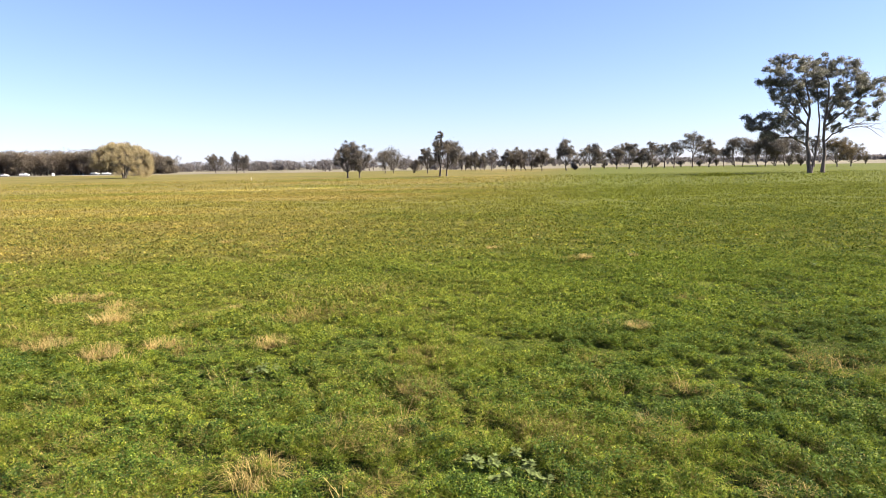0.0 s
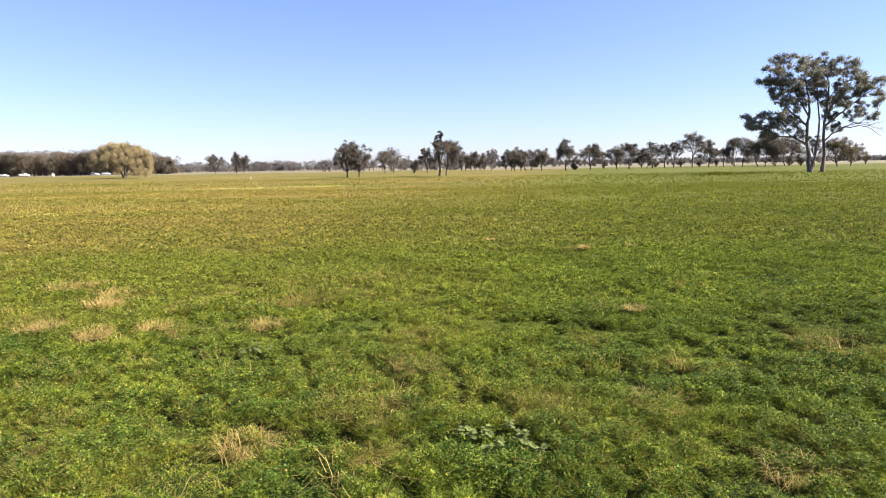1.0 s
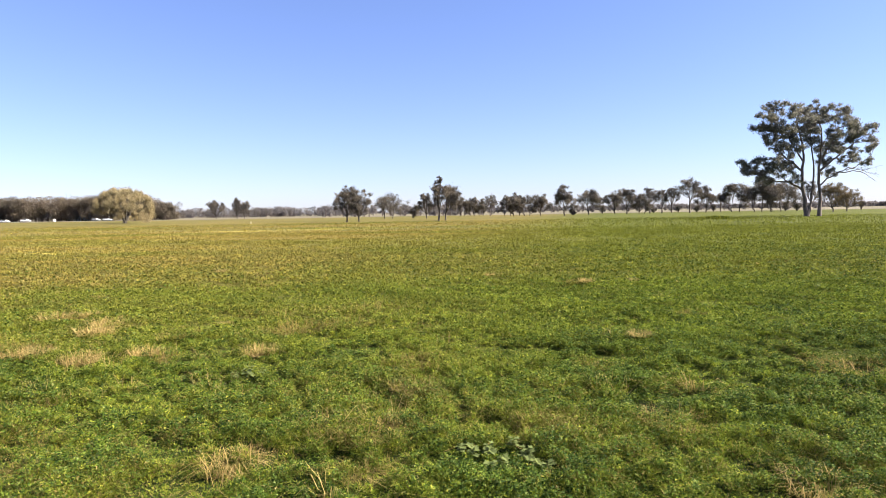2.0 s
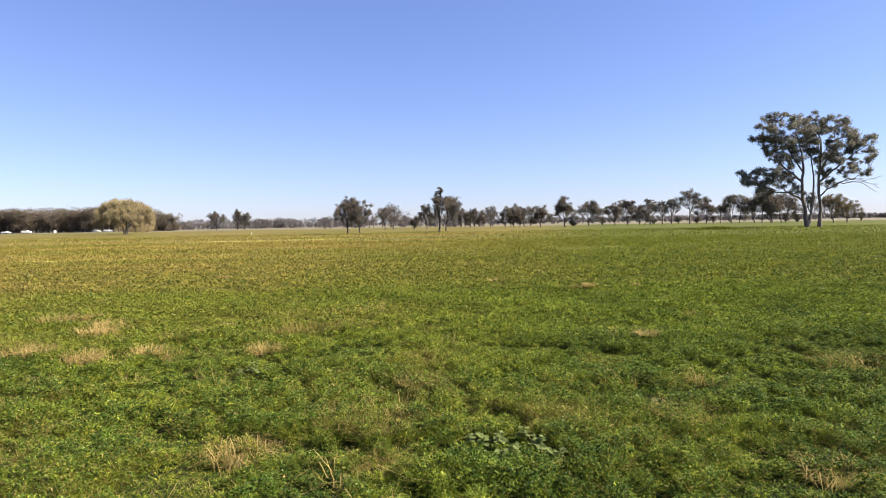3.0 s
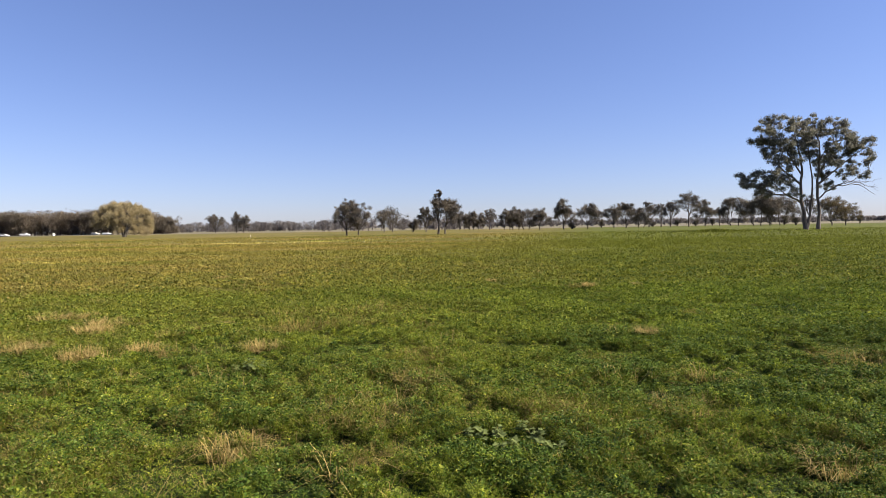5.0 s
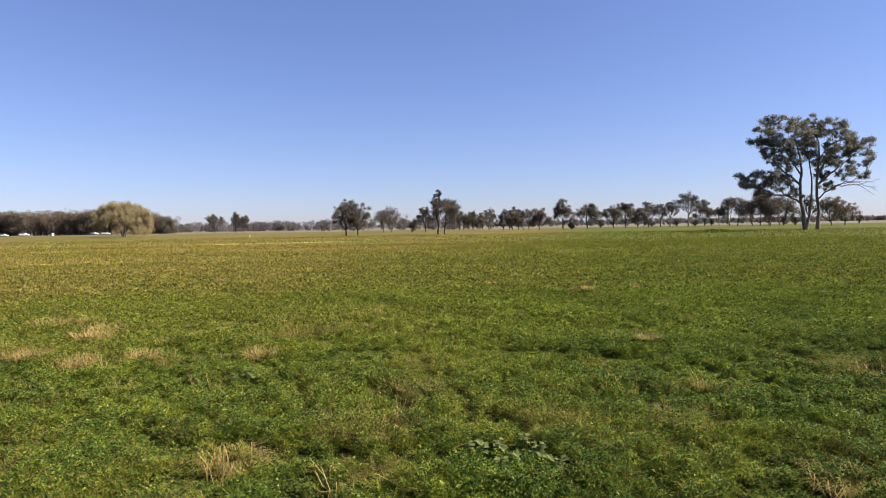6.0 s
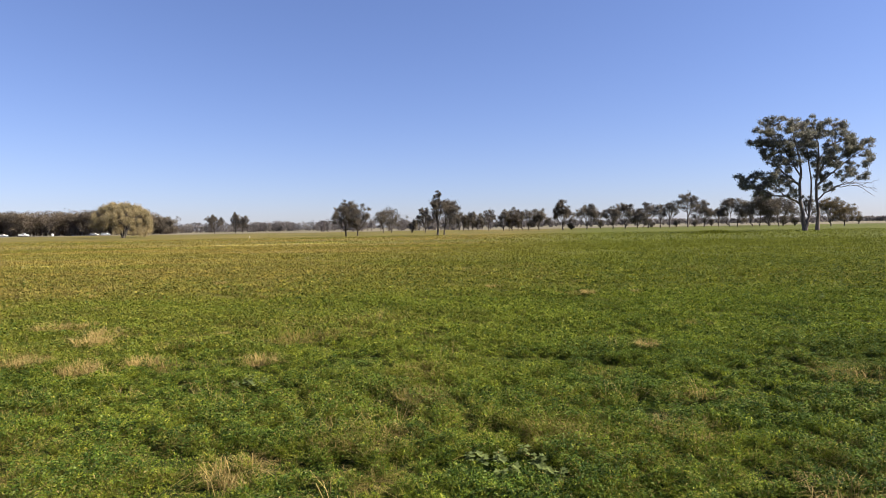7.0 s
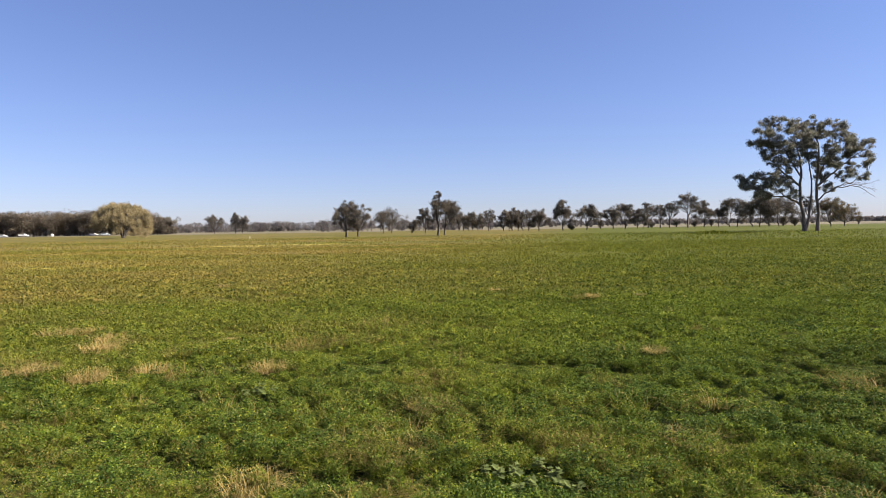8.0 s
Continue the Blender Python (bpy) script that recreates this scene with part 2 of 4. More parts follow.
def leaf_quads(c, heading, rise, twist, length, width, fold=0.25):
    """Folded pointed leaves: middle c, direction by heading and rise, turned about their length by twist (arrays)."""
    d = np.stack([np.cos(heading) * np.cos(rise), np.sin(heading) * np.cos(rise), np.sin(rise)], -1)
    s = np.stack([-np.sin(heading), np.cos(heading), np.zeros_like(heading)], -1)
    n = np.cross(d, s)
    s, n = s * np.cos(twist)[:, None] + n * np.sin(twist)[:, None], n * np.cos(twist)[:, None] - s * np.sin(twist)[:, None]
    hl, hw = (length / 2)[:, None], (width / 2)[:, None]
    lift = n * hw * fold * 2
    v = np.stack([c - d * hl, c + s * hw + lift, c + d * hl, c - s * hw + lift], 1).reshape(-1, 3)
    return v, np.arange(len(v)).reshape(-1, 4)


def leaf_tris(c, heading, rise, twist, length, width):
    """Small wedge-shaped leaflets round their middles c."""
    d = np.stack([np.cos(heading) * np.cos(rise), np.sin(heading) * np.cos(rise), np.sin(rise)], -1)
    s = np.stack([-np.sin(heading), np.cos(heading), np.zeros_like(heading)], -1)
    n = np.cross(d, s)
    s = s * np.cos(twist)[:, None] + n * np.sin(twist)[:, None]
    hl, hw = (length / 2)[:, None], (width / 2)[:, None]
    v = np.stack([c - d * hl, c + d * hl + s * hw, c + d * hl - s * hw], 1).reshape(-1, 3)
    return v, np.arange(len(v)).reshape(-1, 3)


def spears(p, heading, height, lean, width):
    """Slim three-cornered grass blades standing at p."""
    d = np.stack([np.cos(heading), np.sin(heading), np.zeros_like(heading)], -1)
    s = np.stack([-np.sin(heading), np.cos(heading), np.zeros_like(heading)], -1) * (width / 2)[:, None]
    tip = p + d * (lean * height)[:, None] + np.array([0, 0, 1.0]) * (height * np.maximum(1 - 0.4 * lean, 0.15))[:, None]
    v = np.stack([p - s, p + s, tip], 1).reshape(-1, 3)
    return v, np.arange(len(v)).reshape(-1, 3)


def blades(p, heading, height, lean, width):
    """Bent, tapered grass blades standing at p."""
    d = np.stack([np.cos(heading), np.sin(heading), np.zeros_like(heading)], -1)
    s = np.stack([-np.sin(heading), np.cos(heading), np.zeros_like(heading)], -1) * (width / 2)[:, None]
    up = np.array([0, 0, 1.0])
    mid = p + d * (lean * height * 0.3)[:, None] + up * (height * 0.6)[:, None]
    tip = p + d * (lean * height)[:, None] + up * (height * np.maximum(1 - 0.45 * lean, 0.1))[:, None]
    v = np.stack([p - s, p + s, mid - s * 0.7, mid + s * 0.7, tip], 1).reshape(-1, 3)
    k = np.arange(len(p))[:, None] * 5
    f = np.concatenate([k + [0, 1, 2], k + [1, 3, 2], k + [2, 3, 4]])
    return v, f


def tube(points, radii, sides=7):
    """A tapered round limb along points."""
    points, radii = np.asarray(points, float), np.asarray(radii, float)
    t = unit(np.gradient(points, axis=0))
    ref = np.where(np.abs(t[:, 2:3]) < 0.9, np.array([[0, 0, 1.0]]), np.array([[1.0, 0, 0]]))
    a = unit(np.cross(t, ref))
    b = np.cross(t, a)
    ang = np.linspace(0, 2 * np.pi, sides, endpoint=False)
    ring = a[:, None] * np.cos(ang)[None, :, None] + b[:, None] * np.sin(ang)[None, :, None]
    v = (points[:, None] + ring * radii[:, None, None]).reshape(-1, 3)
    i, j = np.meshgrid(np.arange(len(points) - 1), np.arange(sides), indexing="ij")
    j2 = (j + 1) % sides
    f = np.stack([i * sides + j, i * sides + j2, (i + 1) * sides + j2, (i + 1) * sides + j], -1).reshape(-1, 4)
    return v, f


def joined(pieces):
    """One pair of arrays from many."""
    vs, fs, n = [], [], 0
    for v, f in pieces:
        vs.append(v)
        fs.append(f + n)
        n += len(v)
    return np.concatenate(vs), np.concatenate(fs)


def smooth_line(points, n):
    """n points along a gently curved line through the given ones."""
    p = np.asarray(points, float)
    u = np.linspace(0, len(p) - 1, n)
    i = np.clip(u.astype(int), 0, len(p) - 2)
    f = (u - i)[:, None]
    q = np.concatenate([[2 * p[0] - p[1]], p, [2 * p[-1] - p[-2]]])
    p0, p1, p2, p3 = q[i], q[i + 1], q[i + 2], q[i + 3]
    return 0.5 * (2 * p1 + (p2 - p0) * f + (2 * p0 - 5 * p1 + 4 * p2 - p3) * f ** 2 + (3 * p1 - p0 - 3 * p2 + p3) * f ** 3)


def thing(name, label, category, at=(0, 0, 0), group="", turn=0.0):
    ob = new(name)
    ob.empty_display_size = 0.2
    ob.matrix_world = pose(*at, 0, 0, turn)
    return tagged(ob, label, category, group)


def part_of(parent, name, me, label=""):
    ob = new(name, me)
    ob.parent = parent
    return tagged(ob, label)


def part(name, bm, mat, parent, label=""):
    me = bpy.data.meshes.new(name)
    bm.to_mesh(me)
    bm.free()
    me.materials.append(mat)
    return part_of(parent, name, me, label)


def box_bm(x0, x1, y0, y1, z0, z1, bevel=0.0):
    bm = bmesh.new()
    bmesh.ops.create_cube(bm, size=1, matrix=Matrix.LocRotScale(((x0 + x1) / 2, (y0 + y1) / 2, (z0 + z1) / 2), None, (x1 - x0, y1 - y0, z1 - z0)))
    if bevel:
        bmesh.ops.bevel(bm, geom=bm.edges[:], offset=bevel, segments=2, affect="EDGES")
    return bm


def prism_bm(profile, y0, y1, bevel=0.0):
    """A side profile in x and z, drawn out along y."""
    bm = bmesh.new()
    f = bm.faces.new([bm.verts.new((x, y0, z)) for x, z in profile])
    out = bmesh.ops.extrude_face_region(bm, geom=[f])
    bmesh.ops.translate(bm, vec=(0, y1 - y0, 0), verts=[g for g in out["geom"] if isinstance(g, bmesh.types.BMVert)])
    bmesh.ops.recalc_face_normals(bm, faces=bm.faces[:])
    if bevel:
        bmesh.ops.bevel(bm, geom=bm.edges[:], offset=bevel, segments=2, affect="EDGES")
    return bm


# ---- ground ----
def lie(x, y):
    """Height of the soil: nearly level, with slight swells."""
    near = np.exp(-((x / 40) ** 2 + (y / 40) ** 2))
    return -0.09 + (value_noise(x, y, 2.3, 3) - 0.5) * 0.07 * near + (value_noise(x, y, 17, 5) - 0.5) * 0.10 * np.exp(-((np.hypot(x, y) - 30) / 60) ** 2)


def build_ground():
    u = np.sinh(np.linspace(-7.2, 7.2, 180)) * 4.5
    gx, gy = np.meshgrid(u, u + 8, indexing="ij")
    v = np.stack([gx, gy, lie(gx, gy)], -1).reshape(-1, 3)
    n = len(u)
    i, j = np.meshgrid(np.arange(n - 1), np.arange(n - 1), indexing="ij")
    f = np.stack([i * n + j, (i + 1) * n + j, (i + 1) * n + j + 1, i * n + j + 1], -1).reshape(-1, 4)
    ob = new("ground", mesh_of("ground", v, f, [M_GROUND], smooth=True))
    tagged(ob, "flat green pasture with dry yellowish patches and stubble beyond", "ground", "", "structure")


build_ground()


# where the growth has dried off, where clover stands thick, and hoof hollows: x, y, radius
DRY_SPOTS = [
    (-0.66, 5.7, 0.4), (-0.64, 5.0, 0.4), (-0.4, 8.6, 0.6), (-1.75, 5.3, 0.32), (3.19, 5.2, 0.4), (2.97, 7.0, 0.4),
    (2.28, 5.76, 0.25), (1.15, 5.8, 0.3), (5.3, 8.2, 0.5), (5.2, 7.5, 0.5), (-0.22, 6.95, 0.3), (-6.6, 9.6, 0.8),
    (-6.3, 11.5, 0.8), (-3.45, 5.1, 0.4), (-3.74, 5.8, 0.4), (-2.68, 5.7, 0.3), (-2.25, 12.8, 0.9), (2.05, 8.2, 0.35),
]
CLOVER_SPOTS = [
    (2.52, 7.75, 0.4), (2.16, 6.58, 0.4), (2.17, 6.12, 0.4), (0.1, 5.1, 0.4), (0.43, 4.81, 0.4), (0.77, 4.96, 0.5),
    (-1.07, 4.53, 0.5), (-2.37, 7.39, 0.5), (-1.38, 9.17, 0.5), (-1.9, 5.98, 0.4), (2.74, 6.55, 0.35), (3.23, 6.07, 0.4),
    (3.28, 5.46, 0.4), (3.1, 4.67, 0.4), (6.87, 12.1, 0.6), (1.78, 5.08, 0.5), (-1.02, 5.14, 0.3), (-1.63, 5.97, 0.3),
    (0.42, 7.22, 0.3), (0.78, 7.2, 0.3), (0.59, 4.57, 0.4), (-3.28, 6.05, 0.4), (-0.24, 5.91, 0.35), (1.12, 4.94, 0.5),
]
HOLLOWS = [
    (0.05, 5.13, 0.13), (2.6, 7.9, 0.16), (2.77, 8.3, 0.13), (2.2, 6.37, 0.17), (2.48, 5.64, 0.14), (1.8, 5.0, 0.12),
    (3.3, 6.17, 0.13), (3.0, 4.98, 0.16), (-1.14, 4.58, 0.12), (3.83, 5.9, 0.14), (6.7, 11.8, 0.3), (2.22, 7.0, 0.12),
    (3.6, 7.35, 0.16), (-0.15, 6.1, 0.1), (9.6, 13.6, 0.35), (5.1, 9.6, 0.2), (-2.36, 7.62, 0.12), (0.75, 4.8, 0.09),
]
# broad-leaved weeds: place, size and number of leaves
ROSETTES = [
    (-2.43, 7.75, 1.0, 11), (-2.58, 7.71, 0.7, 7), (-2.3, 7.86, 0.7, 7),
    (0.2, 5.24, 0.6, 7), (0.3, 5.13, 0.75, 8), (0.44, 5.15, 0.9, 9), (0.44, 4.86, 0.7, 8), (0.54, 4.95, 0.8, 8),
    (0.66, 5.3, 0.8, 8), (0.74, 5.02, 1.0, 10), (0.8, 4.9, 0.7, 7), (0.87, 4.8, 0.7, 7),
    (2.04, 6.06, 0.7, 8), (9.26, 14.99, 1, 7),
]


def spots(x, y, places):
    """How far inside any of the places, 0 to 1."""
    s = np.zeros_like(x)
    for px, py, r in places:
        s = np.maximum(s, np.exp(-((x - px) ** 2 + (y - py) ** 2) / r ** 2))
    return s


def dryness(x, y):
    """Share of yellow, dry growth over the plan: higher to the west."""
    n = 0.45 * value_noise(x, y, 3.2, 11) + 0.3 * value_noise(x, y, 1.1, 12) + 0.25 * value_noise(x, y, 9, 13)
    west = np.clip((3 - x + 0.15 * (y - 10)) / 22, 0, 1) * 0.38
    return np.clip((n + west - 0.57) / 0.28, 0, 1) * 0.85


def clover_share(x, y):
    """Share of dark clover among the grass."""
    n = 0.4 * value_noise(x, y, 1.7, 41) + 0.35 * value_noise(x, y, 0.6, 42) + 0.25 * value_noise(x, y, 6, 43)
    return np.maximum(np.clip((n - 0.42 + 0.008 * x) / 0.2, 0, 1) * np.clip(1.8 - y / 7, 0.06, 1), spots(x, y, CLOVER_SPOTS))


def canopy(x, y):
    """Height of the growth: tufts, hummocks and hollows."""
    n = 0.22 * value_noise(x, y, 0.42, 21) + 0.27 * value_noise(x, y, 0.19, 22) + 0.25 * value_noise(x, y, 0.085, 24) + 0.26 * value_noise(x + 0.4 * y, y, 1.1, 23)
    h = np.clip(0.8 * (n - 0.385), 0.006, 0.2)
    for wx, wy, size, _ in ROSETTES:   # the growth stays low under the weeds' leaves
        h = np.where((x - wx) ** 2 + (y - wy) ** 2 < 0.035 * size, np.minimum(h, 0.06), h)
    return h * np.clip(1.2 - y / 30, 0.6, 1) * (1 - 0.95 * np.clip(1.6 * spots(x, y, HOLLOWS) - 0.4, 0, 1))


def scatter(y0, y1, per_m2, slope=0.76, margin=0.6):
    """Random places in the wedge of the paddock between y0 and y1, thinning out over its far edge."""
    w1 = slope * y1 + margin
    n = int(2 * w1 * (y1 - y0) * per_m2)
    x, y = rng.uniform(-w1, w1, n), rng.uniform(y0, y1, n)
    keep = np.abs(x) < slope * y + margin
    x, y = x[keep], y[keep]
    return x, y + rng.normal(0, 0.07, len(y)) * np.abs(y)


def cover(y0, y1, per_m2, size, where, mid=False, around=False):
    """One belt of the sward: clover leaflets, green blades and dry blades mixed as they grow."""
    x, y = scatter(y0, y1, per_m2, 0.0, 11.0) if around else scatter(y0, y1, per_m2)
    if around:   # beside and behind the finer sward
        outer = (np.abs(x) > 0.72 * y + 0.4) | (y < 3.4)
        x, y = x[outer], y[outer]
    h, d, c = canopy(x, y), dryness(x, y), clover_share(x, y)
    pick = rng.random(len(x))
    dead = spots(x, y, DRY_SPOTS) * np.clip(1.7 * value_noise(x, y, 0.28, 14) - 0.2, 0, 1)
    share = 0.24 * d ** 1.5 + 0.008 + 0.34 * dead
    dry = pick < share
    clover = ~dry & (pick < share + (0.14 + 0.66 * c) * (1 - 0.7 * np.maximum(d, dead)))
    rest = ~dry & ~clover
    keep = rng.random(len(x)) < np.clip(0.22 + h / 0.05, 0, 1) * np.where(h < 0.003, 0.15, 1)   # little grows in the hollows
    soil = lie(x, y)
    for name, mask, mat, label in (
            ("clover_cover", clover, M_CLOVER, "low dense dark green clover " + where),
            ("green_grass", rest, M_GRASS, "short soft green grass blades " + where),
            ("dry_grass", dry, M_FADED, "thin straw-coloured dry grass blades " + where)):
        k = mask & keep
        n = int(k.sum())
        if name == "clover_cover":
            length = size * rng.uniform(0.6, 1.3, n)
            z = soil[k] + h[k] * (0.3 + 0.7 * np.sqrt(rng.random(n)))
            v, f = leaf_tris(np.stack([x[k], y[k], z], -1), rng.uniform(0, 6.28, n), rng.normal(0.1, 0.45, n), rng.normal(0, 0.45, n), length, length * rng.uniform(0.6, 0.95, n))
        else:
            up = rng.random(n) < (0.6 if name == "green_grass" else 0.75)
            p = np.stack([x[k], y[k], soil[k]], -1)
            turn, lift = rng.uniform(0, 6.28, n), h[k]
            m = int(up.sum())
            tall = lift[up] * rng.uniform(0.35, 0.75, m) + size * rng.uniform(0.5, 1.6, m)
            a = spears(p[up] + np.array([0, 0, 0.35]) * lift[up, None], turn[up], tall, rng.uniform(0.4, 1.7, m), size * rng.uniform(0.2, 0.42, m))
            flat, m = ~up, n - m
            length = size * rng.uniform(0.7, 1.5, m)
            middle = p[flat] + np.array([0, 0, 1.0]) * (lift[flat] * (0.35 + 0.65 * np.sqrt(rng.random(m))))[:, None]
            b = leaf_tris(middle, turn[flat], rng.normal(0.25, 0.5, m), rng.normal(0, 0.5, m), length, length * rng.uniform(0.28, 0.55, m))
            v, f = joined([a, b])
        tagged(new(name, mesh_of(name, v, f, [M_PASTURE if mid and name == "green_grass" else mat])), label, "clover" if name == "clover_cover" else "grass", "", "stuff")


def far_cover(y0, y1, per_m2, size, label):
    x, y = scatter(y0, y1, per_m2)
    n = len(x)
    tall = size * rng.uniform(0.5, 1.2, n) * (0.4 + 1.2 * value_noise(x, y, 1.4, 51))
    v, f = spears(np.stack([x, y, lie(x, y) - 0.01], -1), rng.uniform(0, 6.28, n), tall, rng.uniform(0.2, 1.2, n), size * rng.uniform(0.35, 0.7, n))
    tagged(new("pasture_growth", mesh_of("pasture_growth", v, f, [M_PASTURE])), label, "pasture", "", "stuff")


cover(-7, 12, 330, 0.06, "round the edge of the view", around=True)
cover(3.5, 6.0, 17500, 0.0205, "covering the paddock floor")
cover(6.0, 10, 11500, 0.0245, "in low hummocks")
cover(10, 18, 3000, 0.042, "across the paddock")
cover(18, 34, 520, 0.085, "further out in the paddock", True)
far_cover(34, 68, 72, 0.13, "green and yellowing pasture in the middle distance")
far_cover(68, 130, 6, 0.2, "distant green pasture growth towards the trees")


# thick beds of flowers: place, spread across and in depth, number
FLOWER_BEDS = [(-23.5, 69, 3.4, 1.6, 300), (-15.0, 72, 3.0, 1.6, 260), (-21.8, 32.6, 0.9, 0.8, 90), (-19.5, 34.0, 2.2, 1.6, 70), (-28.0, 55.0, 6.0, 4.0, 120)]


def yellow_flowers():
    x, y = scatter(22, 95, 2.5)
    streak = value_noise(x * 0.35, y * 1.6, 6, 31) * 0.6 + value_noise(x, y, 2.2, 32) * 0.4
    west = np.clip((6 - x) / 25, 0, 1)
    keep = rng.random(len(x)) < np.clip((streak - 0.62) * 1.6, 0, 1) * west
    x, y = x[keep], y[keep]
    for fx, fy, wide, deep, count in FLOWER_BEDS:
        x, y = np.r_[x, rng.normal(fx, wide, count)], np.r_[y, rng.normal(fy, deep, count)]
    n = len(x)
    size = rng.uniform(0.04, 0.085, n) * np.clip(y / 45, 0.85, 1.4)
    v, f = leaf_quads(np.stack([x, y, lie(x, y) + rng.uniform(0.15, 0.25, n)], -1), rng.uniform(0, 6.28, n), rng.normal(0.3, 0.4, n), rng.normal(0, 0.4, n), size, size)
    tagged(new("yellow_flowers", mesh_of("yellow_flowers", v, f, [M_FLOWER])), "small yellow capeweed flowers in streaks over the pasture", "flowers", "", "stuff")


yellow_flowers()


# ---- trees ----
def crown_leaves(centres, radii, count, leaf, r, droop=0.5, flat=0.7):
    """Leaves spread over the shells of rounded clumps, hanging a little."""
    centres, radii = np.asarray(centres, float), np.asarray(radii, float)
    w = radii ** 2 / np.sum(radii ** 2)
    k = r.choice(len(radii), count, p=w)
    d = unit(r.normal(size=(count, 3)))
    rad = radii[k] * np.minimum(np.abs(r.normal(0.62, 0.36, count)), 1.7)
    c = centres[k] + d * rad[:, None] * np.array([1, 1, flat])
    length = leaf * r.uniform(0.6, 1.4, count)
    return leaf_tris(c, r.uniform(0, 6.28, count), r.normal(-droop, 0.5, count), r.normal(0, 0.7, count), length, length * r.uniform(0.5, 0.85, count))


def gum_tree(label, x, y, height, width, seed, leaves, leaf, stems=1, bare=0.3, lobes=8, clumps=11, leaf_mat=None, bark=None, group="trees round the paddock", fine=0.0):
    """A eucalypt: trunk forking into rising limbs, each with its own domed, leafy head; fine: share of bare twigs."""
    r = np.random.default_rng(seed)
    t = thing("gum_tree", label, "tree", (x, y, float(lie(np.array(x), np.array(y)))), group)
    zc = height * (bare + (1 - bare) * 0.3)
    heads = []
    for k in range(lobes):
        a = (k + r.uniform(0.1, 0.9)) * 2.4
        q = np.sqrt((k + 0.5) / lobes)
        lift = (0.66 - 0.62 * q ** 2.2) * r.uniform(0.85, 1.15)
        heads.append((np.array([np.cos(a) * q * width * 0.34, np.sin(a) * q * width * 0.34, zc + (height - zc) * lift]), width * r.uniform(0.18, 0.28)))
    cc, cr, own = [], [], []
    for k, (c, rad) in enumerate(heads):
        for _ in range(clumps):
            d = unit(r.normal(size=3) + (0, 0, 0.35))
            cc.append(c + d * rad * r.uniform(0.35, 1.0) * (1, 1, 0.75))
            cr.append(width * r.uniform(0.06, 0.115))
            own.append(k)
    cc, cr = np.array(cc), np.array(cr)
    grow = (width / 2 - 0.6 * cr.mean()) / np.abs(cc[:, 0]).max()
    cc[:, :2] *= grow
    low, high = cc[:, 2].min(), cc[:, 2].max()
    cc[:, 2] = height * bare + cr.mean() * 0.4 + (cc[:, 2] - low) / (high - low) * (height * (1 - bare) - cr.mean() * 0.9)
    base_r = 0.02 * height + 0.05
    wood, feet = [], []
    for s in range(stems):
        ox = (s - (stems - 1) / 2) * width * 0.22 + r.normal(0, 0.02) * width
        oy = r.uniform(-1, 1) * width * 0.1 * (stems > 1)
        fork = np.array([ox * 1.25 + r.normal(0, 0.03) * width, oy, height * bare * r.uniform(0.75, 1.1)])
        top = np.array([ox * 1.4, oy, height * 0.8])
        trunk = smooth_line([(ox, oy, -0.2), (ox + r.normal(0, 0.012) * height, oy, fork[2] * 0.55), fork, top], 12)
        rr = base_r / stems ** 0.3 * np.linspace(1, 0.2, 12) * np.r_[1.3, np.ones(11)]
        wood.append(tube(trunk, rr, 8))
        feet.append((trunk, rr))
    for k in range(lobes):
        mine = cc[np.array(own) == k]
        head = mine.mean(0) - (0, 0, 0.04 * height)
        trunk, rr = min(feet, key=lambda p: abs(p[0][0][0] - head[0]))
        i = int(r.integers(4, 8))
        bough = smooth_line([trunk[i], trunk[i] * 0.45 + head * 0.55 + (0, 0, -0.05 * height), head], 7)
        wood.append(tube(bough, np.linspace(rr[i] * 0.7, 0.06, 7), 6))
        for c in mine:
            foot = bough[int(r.integers(3, 7))]
            wood.append(tube(smooth_line([foot, (foot + c) / 2 + (0, 0, -0.02 * height), c], 4), np.linspace(0.055, 0.02, 4), 4))
            for _ in range(int(fine * 8)):
                tip = c + unit(r.normal(size=3) + (0, 0, 0.4)) * width * r.uniform(0.05, 0.11)
                wood.append(tube(np.array([c, (c + tip) / 2 + r.normal(0, 0.06, 3), tip]), (0.035, 0.025, 0.012), 3))
    v, f = joined(wood)
    part_of(t, "trunk", mesh_of("trunk", v, f, [bark or M_DARK_BARK], smooth=True), "dark bark trunk with forking limbs")
    v, f = crown_leaves(cc, cr, leaves, leaf, r, 0.4, 0.78)
    part_of(t, "crown", mesh_of("crown", v, f, [leaf_mat or M_FAR_GUM]), "open grey-green leafy crown")
    return t


